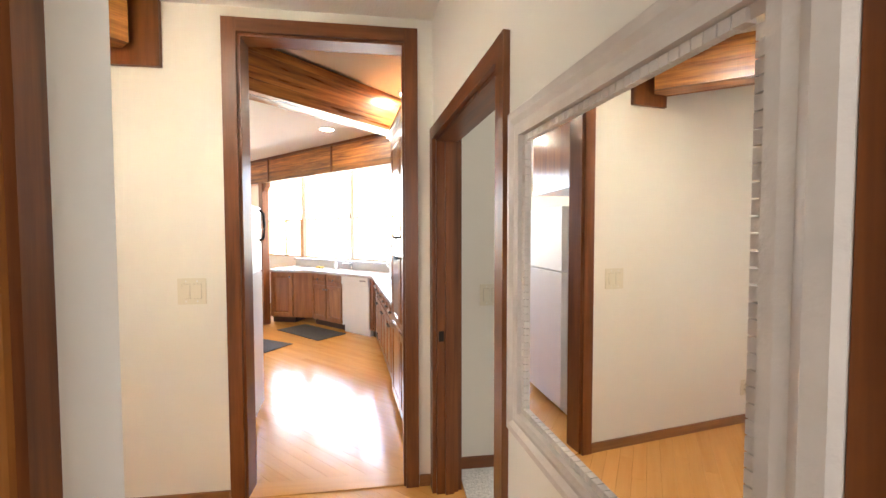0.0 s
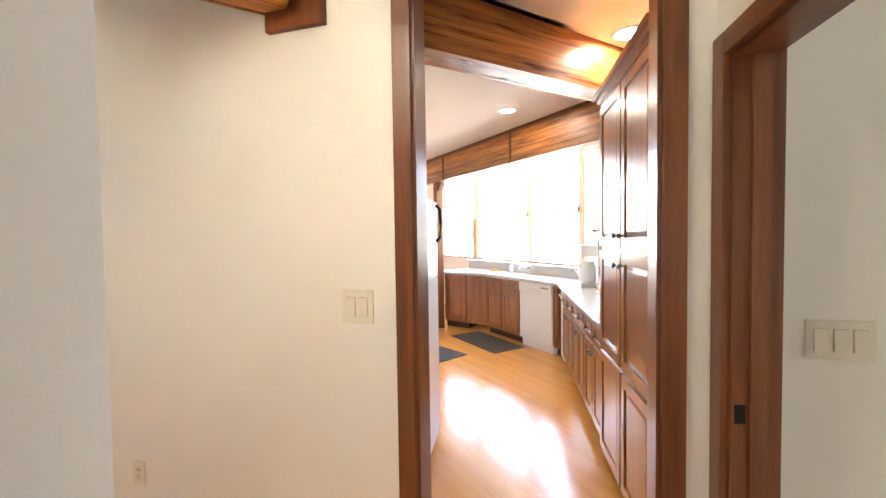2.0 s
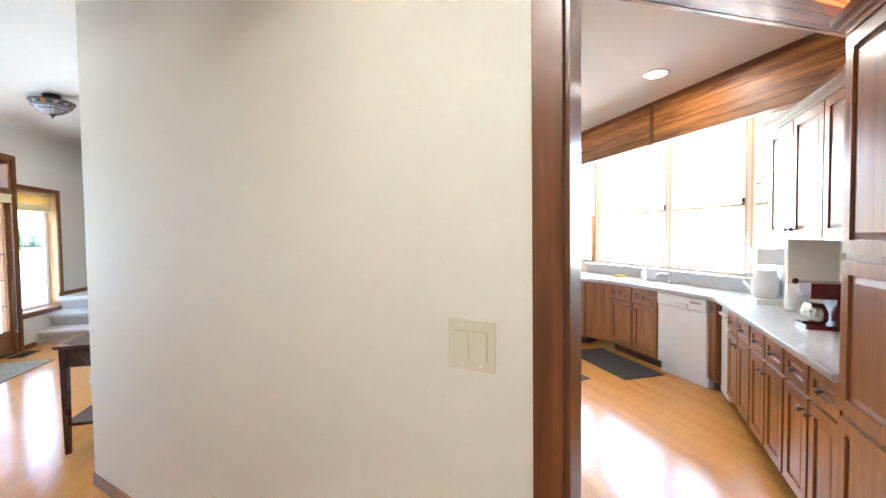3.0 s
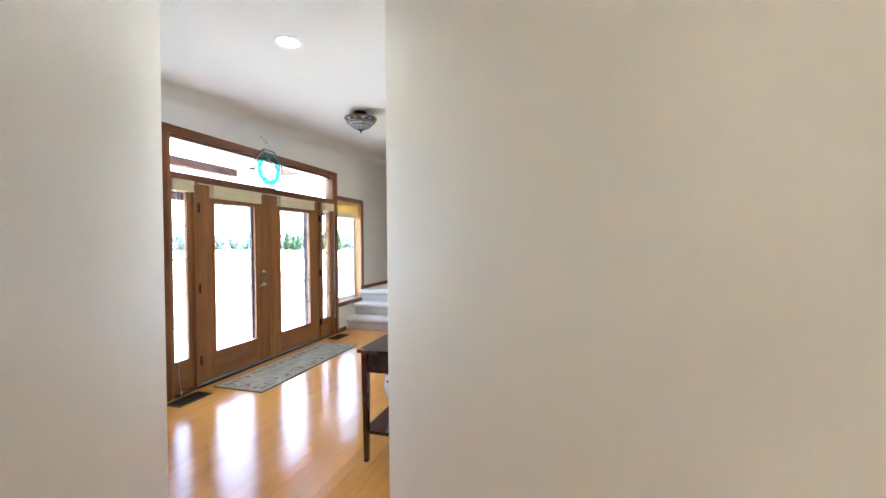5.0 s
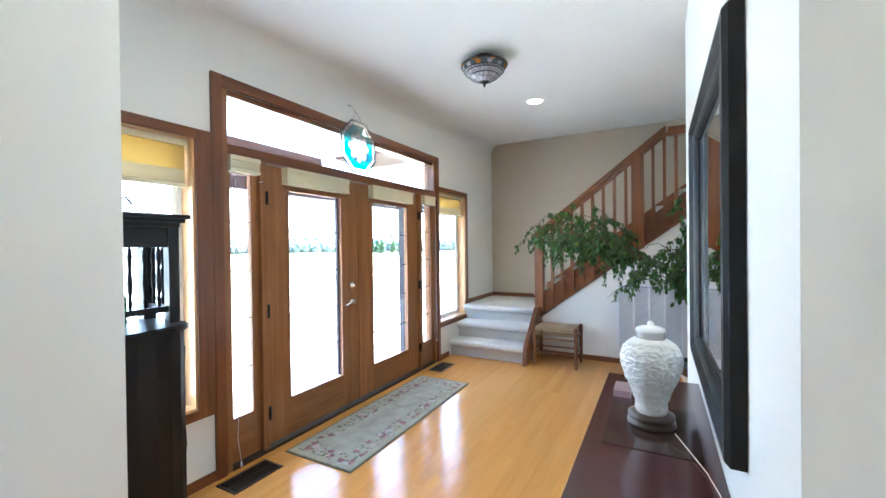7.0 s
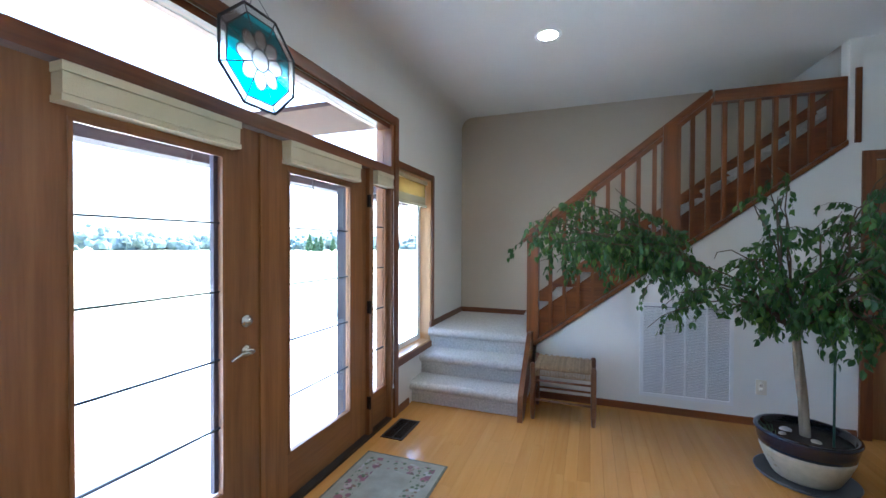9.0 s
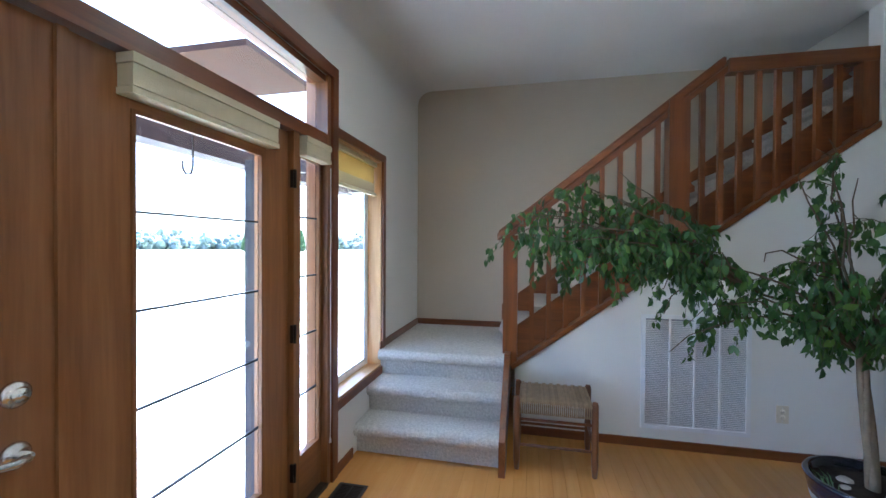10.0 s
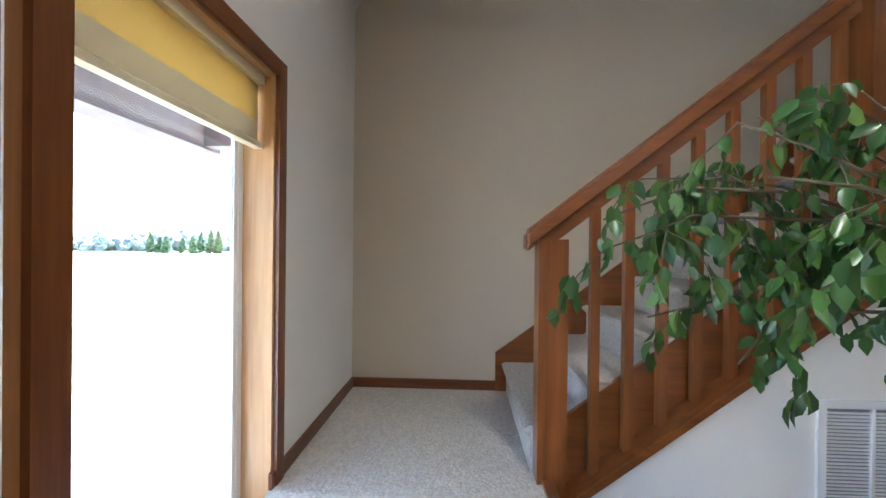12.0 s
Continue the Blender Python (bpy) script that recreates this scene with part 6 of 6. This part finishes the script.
# kitchen shell and windows
KW = [(-7.95, -6.54), (-6.47, -5.08), (-5.04, -4.04), (-4.00, -2.95)]
# Window glare over the last three frames is put in as a paler pine.
PALE_Z = wood("glare_pine_upright", (0.66, 0.47, 0.25), (0.80, 0.62, 0.38), "z", 0.4, 0.1)
PALE_X = wood("glare_pine_along", (0.66, 0.47, 0.25), (0.80, 0.62, 0.38), "x", 0.4, 0.1)
bm = bmesh.new()
wall_with_holes(bm, -8.8, -2.3, 0, KCEIL, 4.60, 4.74, [(a, b, 1.06, 2.71) for a, b in KW])
tagged(part("wall_kitchen_bay", bm, PAINT), "cream painted kitchen window wall", "wall", "", "structure")
for i, (a, b) in enumerate(KW):
    w = struct_empty("window_%d" % (i + 3), pose(0, 0, 0), "tall kitchen window in pale pine", "window")
    fw_ = 0.05 if i == 0 else 0.028
    wz, wx = (PINE_Z, PINE_X) if i == 0 else (PALE_Z, PALE_X)
    for s in ((a, a + fw_), (b - fw_, b)):
        boxed("window_frame", (*s, 4.60, 4.70, 1.06, 2.71), wz, w)
    boxed("window_sill", (a + fw_, b - fw_, 4.57, 4.70, 1.06, 1.085), wx, w)
    boxed("head", (a + fw_, b - fw_, 4.60, 4.70, 2.68, 2.71), wx, w)
    boxed("mid_rail", (a + fw_, b - fw_, 4.62, 4.66, 1.785, 1.815), wx, w)
    if i == 0:
        boxed("casement", [(a + 0.75, a + 0.80, 4.60, 4.65, 1.085, 1.785), (b - 0.12, b - 0.06, 4.60, 4.65, 1.085, 1.785)], PINE_Z, w)
    else:
        boxed("mid_rail", (a + fw_, b - fw_, 4.63, 4.66, 1.995, 2.015), wx, w)
        boxed("sash_lock", (b - fw_ - 0.02, b - fw_ + 0.005, 4.585, 4.60, 1.80, 1.88), KNOB, w, "small dark sash lock")
structure("wall_kitchen_west", (-8.9, -8.78, 1.12, 4.74, 0, KCEIL), PAINT, "cream painted kitchen wall", "wall")
structure("wall_kitchen_run", (-0.6, 3.35, 0.62, 0.74, 0, KCEIL), PAINT, "cream painted wall behind the cabinets", "wall", RUN)

# ---- den beyond the doorway ----
structure("floor_den", (0.76, 5.2, -1.6, 4.9, 0.0, 0.012), CARPET, "pale carpet in the den", "floor", HALL)
structure("wall_den_switch", (0.70, 1.25, 2.07, 2.19, 0, KCEIL), PAINT, "cream painted wall inside the den", "wall", HALL)
structure("wall_den_far", [(0.5, 5.2, 4.90, 5.02, 0, KCEIL)], PAINT, "cream painted far den wall", "wall", HALL)
structure("wall_den_east", [(5.08, 5.2, -1.7, 4.9, 0, KCEIL), (1.6, 5.08, -1.75, -1.63, 0, KCEIL)], PAINT, "cream painted den side walls", "wall", HALL)
baseboard("baseboard_den", [(0.76, 1.25, 2.056, 2.07, 0, 0.085)], HALL)
wall_plate("light_switch", hall(0.995, 2.07, 1.13) @ Matrix.Scale(1.1, 4), "ivory triple rocker switch inside the den", 3)
dd = struct_empty("door_5", hall(2.72, 4.90), "two-panel stained door in the den", "door")
for x0, x1 in ((-0.06, 0.0), (0.76, 0.82)):
    boxed("casing", (x0, x1, -0.02, 0, 0.012, 2.12), DOOR_Z, dd)
boxed("casing", (0.0, 0.76, -0.02, 0, 2.05, 2.12), DOOR_X, dd)
boxed("door_frame", [(0.0, 0.10, -0.03, -0.004, 0.012, 2.05), (0.66, 0.76, -0.03, -0.004, 0.012, 2.05), (0.10, 0.66, -0.03, -0.004, 0.012, 0.22), (0.10, 0.66, -0.03, -0.004, 0.90, 1.02), (0.10, 0.66, -0.03, -0.004, 1.93, 2.05)], DOOR_Z, dd)
boxed("panel", (0.10, 0.66, -0.016, -0.004, 0.22, 0.90), TRIM_Z, dd)
boxed("panel", (0.10, 0.66, -0.016, -0.004, 1.02, 1.93), TRIM_Z, dd)
for z in (0.3, 1.1, 1.8):
    boxed("hinge", (0.752, 0.772, -0.034, -0.03, z - 0.045, z + 0.045), BLACK_IRON, dd)
tagged(boxed("beam_den", (1.6, 5.08, 4.70, 4.90, 2.36, 2.58), CEDAR_X, None, "", HALL), "cedar beam on the den wall", "beam", "", "structure")
DRUG = bpy.data.materials.new("blue_patterned_rug")
DRUG.use_nodes = True
nt = DRUG.node_tree
tc = nt.nodes.new("ShaderNodeTexCoord")
vo = nt.nodes.new("ShaderNodeTexVoronoi")
vo.inputs["Scale"].default_value = 13
nt.links.new(tc.outputs["Object"], vo.inputs["Vector"])
rp = nt.nodes.new("ShaderNodeValToRGB")
els = rp.color_ramp.elements
els[0].color, els[1].color = (0.02, 0.10, 0.25, 1), (0.40, 0.34, 0.24, 1)
e = els.new(0.3)
e.color = (0.07, 0.25, 0.38, 1)
nt.links.new(vo.outputs["Distance"], rp.inputs["Fac"])
nt.links.new(rp.outputs["Color"], nt.nodes["Principled BSDF"].inputs["Base Color"])
nt.nodes["Principled BSDF"].inputs["Roughness"].default_value = 0.95
drug = thing("den_rug", hall(1.75, 2.0, 0.012), "blue patterned rug on the pale den carpet", "rug")
boxed("rug_field", (0.06, 1.74, 0.06, 1.19, 0, 0.010), DRUG, drug)
boxed("rug_border", [(0, 1.8, 0, 0.06, 0, 0.009), (0, 1.8, 1.19, 1.25, 0, 0.009), (0, 0.06, 0.06, 1.19, 0, 0.009), (1.74, 1.8, 0.06, 1.19, 0, 0.009)], mat("blue_rug_border", (0.02, 0.12, 0.28), 0.95, bump=0.5, bscale=150, var=0.2, vscale=20), drug)

# ---- outside ----
GRASS = mat("dry_spring_grass", (0.30, 0.30, 0.16), 0.95, var=0.25, vscale=0.6)
g_ = structure("ground", (-900, 900, -900, 900, -0.62, -0.55), GRASS, "pale spring grass field", "ground")
CONC = mat("pale_concrete", (0.55, 0.53, 0.50), 0.85, bump=0.4, bscale=60, var=0.08, vscale=3)
structure("porch", (-11.5, -1.5, -7.0, FY - 0.17, -0.54, -0.06), CONC, "pale concrete porch slab", "porch")
structure("drive", (-40, 4, -16, -11, -0.549, -0.535), mat("gravel_drive", (0.48, 0.45, 0.40), 0.95, bump=0.8, bscale=30, var=0.15, vscale=8), "pale gravel drive", "road")
PORCHWOOD = wood("brown_porch_timber", (0.028, 0.011, 0.006), (0.062, 0.026, 0.014), "x", 0.6, 0.0)
PORCHPOST = wood("dark_porch_post", (0.030, 0.018, 0.020), (0.065, 0.040, 0.042), "z", 0.6, 0.0)
NAVY_POST = wood("navy_black_post", (0.008, 0.007, 0.012), (0.018, 0.015, 0.024), "z", 0.6, 0.0)
structure("porch_beam", [(-8.72, -3.0, -4.25, -4.13, 1.99, 2.10)] + [(x_, x_ + 0.06, -4.14, FY - 0.16, 2.0, 2.09) for x_ in (-8.66, -7.62, -4.62, -3.2)], PORCHPOST, "brown timber porch beam", "beam")
for x, y, top_ in ((-2.6, -5.28, 2.66), (-7.175, -3.985, 2.05)):
    p = thing("porch_post", pose(x, y, -0.06), "square dark timber porch post", "post", "porch posts")
    boxed("shaft", (-0.045, 0.045, -0.045, 0.045, 0.02, top_), NAVY_POST, p, "", None, 0.008)
    boxed("foot", (-0.09, 0.09, -0.09, 0.09, 0, 0.02), BLACK_IRON, p)
structure("porch_soffit", (-8.20, -7.42, -5.34, -4.25, 2.785, 2.83), PORCHWOOD, "brown timber soffit of the porch roof", "soffit")
structure("porch_header", [(-7.05, -2.4, -5.34, -5.22, 2.60, 2.72)], PORCHWOOD, "brown timber header of the porch roof", "beam")
PORCHWOOD.node_tree.nodes["Principled BSDF"].inputs["Specular IOR Level"].default_value = 0.1
WHITE_PAINT = mat("white_fence_paint", (0.78, 0.78, 0.76), 0.6, var=0.05, vscale=6)
fence = thing("porch_railing", pose(-13.0, -6.81, -0.06), "white painted porch railing with pickets", "railing")
for z in (0.10, 0.86):
    boxed("rail", (0, 6.0, -0.025, 0.025, z, z + 0.06), WHITE_PAINT, fence)
bm = bmesh.new()
box(bm, -0.017, 0.017, -0.017, 0.017, 0.16, 0.86)
pk = mesh_of("picket", bm, WHITE_PAINT)
for i in range(50):
    o = new("picket", pk)
    o.parent = fence
    o.matrix_basis = pose(0.06 + i * 0.12, 0, 0)

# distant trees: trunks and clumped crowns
# Haze before the far woods is mixed into this pale, bluish foliage colour.
FOLI = mat("hazed_woods_foliage", (0.15, 0.18, 0.17), 0.9, var=0.25, vscale=1.5)
CONIF = mat("conifer_foliage", (0.05, 0.085, 0.03), 0.9, var=0.3, vscale=2.0)
rnd = random.Random(5)


def clump(bm, c, r, squash=0.8):
    n0 = len(bm.verts)
    bmesh.ops.create_icosphere(bm, subdivisions=1, radius=r, matrix=Matrix.Translation(c))
    bm.verts.ensure_lookup_table()
    for v in bm.verts[n0:]:
        d = v.co - Vector(c)
        v.co = Vector(c) + Vector((d.x, d.y, d.z * squash)) * rnd.uniform(0.65, 1.3)


bm = bmesh.new()
for i in range(950):
    a = rnd.uniform(-1.25, 1.15)
    d = rnd.uniform(150, 175)
    x, y = -5 - d * math.cos(a + 1.0), -d * math.sin(a + 1.0)
    h = rnd.uniform(2.0, 6.5) * (0.7 + 0.5 * noise.noise(Vector((a * 9, 0, 0))) + 0.3)
    for k in range(3):
        f = rnd.uniform(0.1, 1.0)
        clump(bm, (x + rnd.uniform(-1, 1), y + rnd.uniform(-1, 1), h * f - 0.6), rnd.uniform(0.7, 1.3) * (1.7 - f), 1.1)
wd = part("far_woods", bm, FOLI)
tagged(wd, "distant grey green line of bare and leafy trees, colour paled for haze", "trees", "", "stuff")
for i in range(9):
    t = thing("conifer", pose(-101 - rnd.uniform(0, 8), -62 - i * 2.2 + rnd.uniform(-0.6, 0.6), -0.55), "small pointed green conifer across the field", "tree", "field conifers")
    h = rnd.uniform(3.8, 6.2)
    bm = bmesh.new()
    tube(bm, [(0, 0, 0), (0, 0, h * 0.8)], [0.16, 0.04], 6)
    part("trunk", bm, BARK, t)
    bm = bmesh.new()
    for k in range(60):
        f = rnd.uniform(0.05, 1.0)
        r = (1 - f) * h * 0.22 + 0.1
        a = rnd.uniform(0, 6.28)
        clump(bm, (r * 0.75 * math.cos(a), r * 0.75 * math.sin(a), f * h), 0.30 + 0.3 * (1 - f), 0.9)
    part("crown", bm, CONIF, t)

# ---- maple strip floors ----
def strip_mesh(l, w=0.0822):
    bm = bmesh.new()
    vs = box(bm, 0.0002, l - 0.0002, 0.0002, w - 0.0002, -0.02, 0.0)
    es = [e for e in bm.edges if all(v.co.z > -0.001 for v in e.verts)]
    bmesh.ops.bevel(bm, geom=es, offset=0.0003, segments=1, affect="EDGES")
    return mesh_of("maple_strip", bm, MAPLE)


LENS = (0.7, 0.95, 1.2, 1.5)
STRIPS = [strip_mesh(l) for l in LENS]
rnd = random.Random(3)
floor_f = struct_empty("floor_foyer", pose(0, 0, 0), "honey maple strip floor with a satin finish", "floor")
verts, faces = [], []
count = 0
y = -3.73
while y < 4.62:
    x = -9.0 - rnd.random() if y < 1.0 else -8.8 - rnd.random() * 0.5
    while x < 2.2:
        k = rnd.randrange(4)
        l = LENS[k]
        near = -7.9 < x < -4.1 and y < -0.95 and count < 300
        if near:
            o = new("maple_strip", STRIPS[k])
            o.parent = floor_f
            o.matrix_basis = pose(x, y, 0)
            count += 1
        elif not (y > 2.9 and x > -1.4) and not (x > -1.0 and y < -2.9):
            b = len(verts)
            e, w = 0.0006, 0.0822
            verts += [(x + e, y + e, 0), (x + l - e, y + e, 0), (x + l - e, y + w - e, 0), (x + e, y + w - e, 0), (x + 0.0, y + 0.0, -0.002), (x + l, y, -0.002), (x + l, y + w, -0.002), (x, y + w, -0.002)]
            faces += [(b, b + 1, b + 2, b + 3), (b + 4, b + 5, b + 1, b), (b + 5, b + 6, b + 2, b + 1), (b + 6, b + 7, b + 3, b + 2), (b + 7, b + 4, b, b + 3)]
        x += l
    y += 0.0822
me = bpy.data.meshes.new("floor_strips")
me.from_pydata(verts, [], faces)
me.materials.append(MAPLE_ISLAND)
fs = new("floor_strips", me)
fs.parent = floor_f
tagged(fs, kind="stuff")
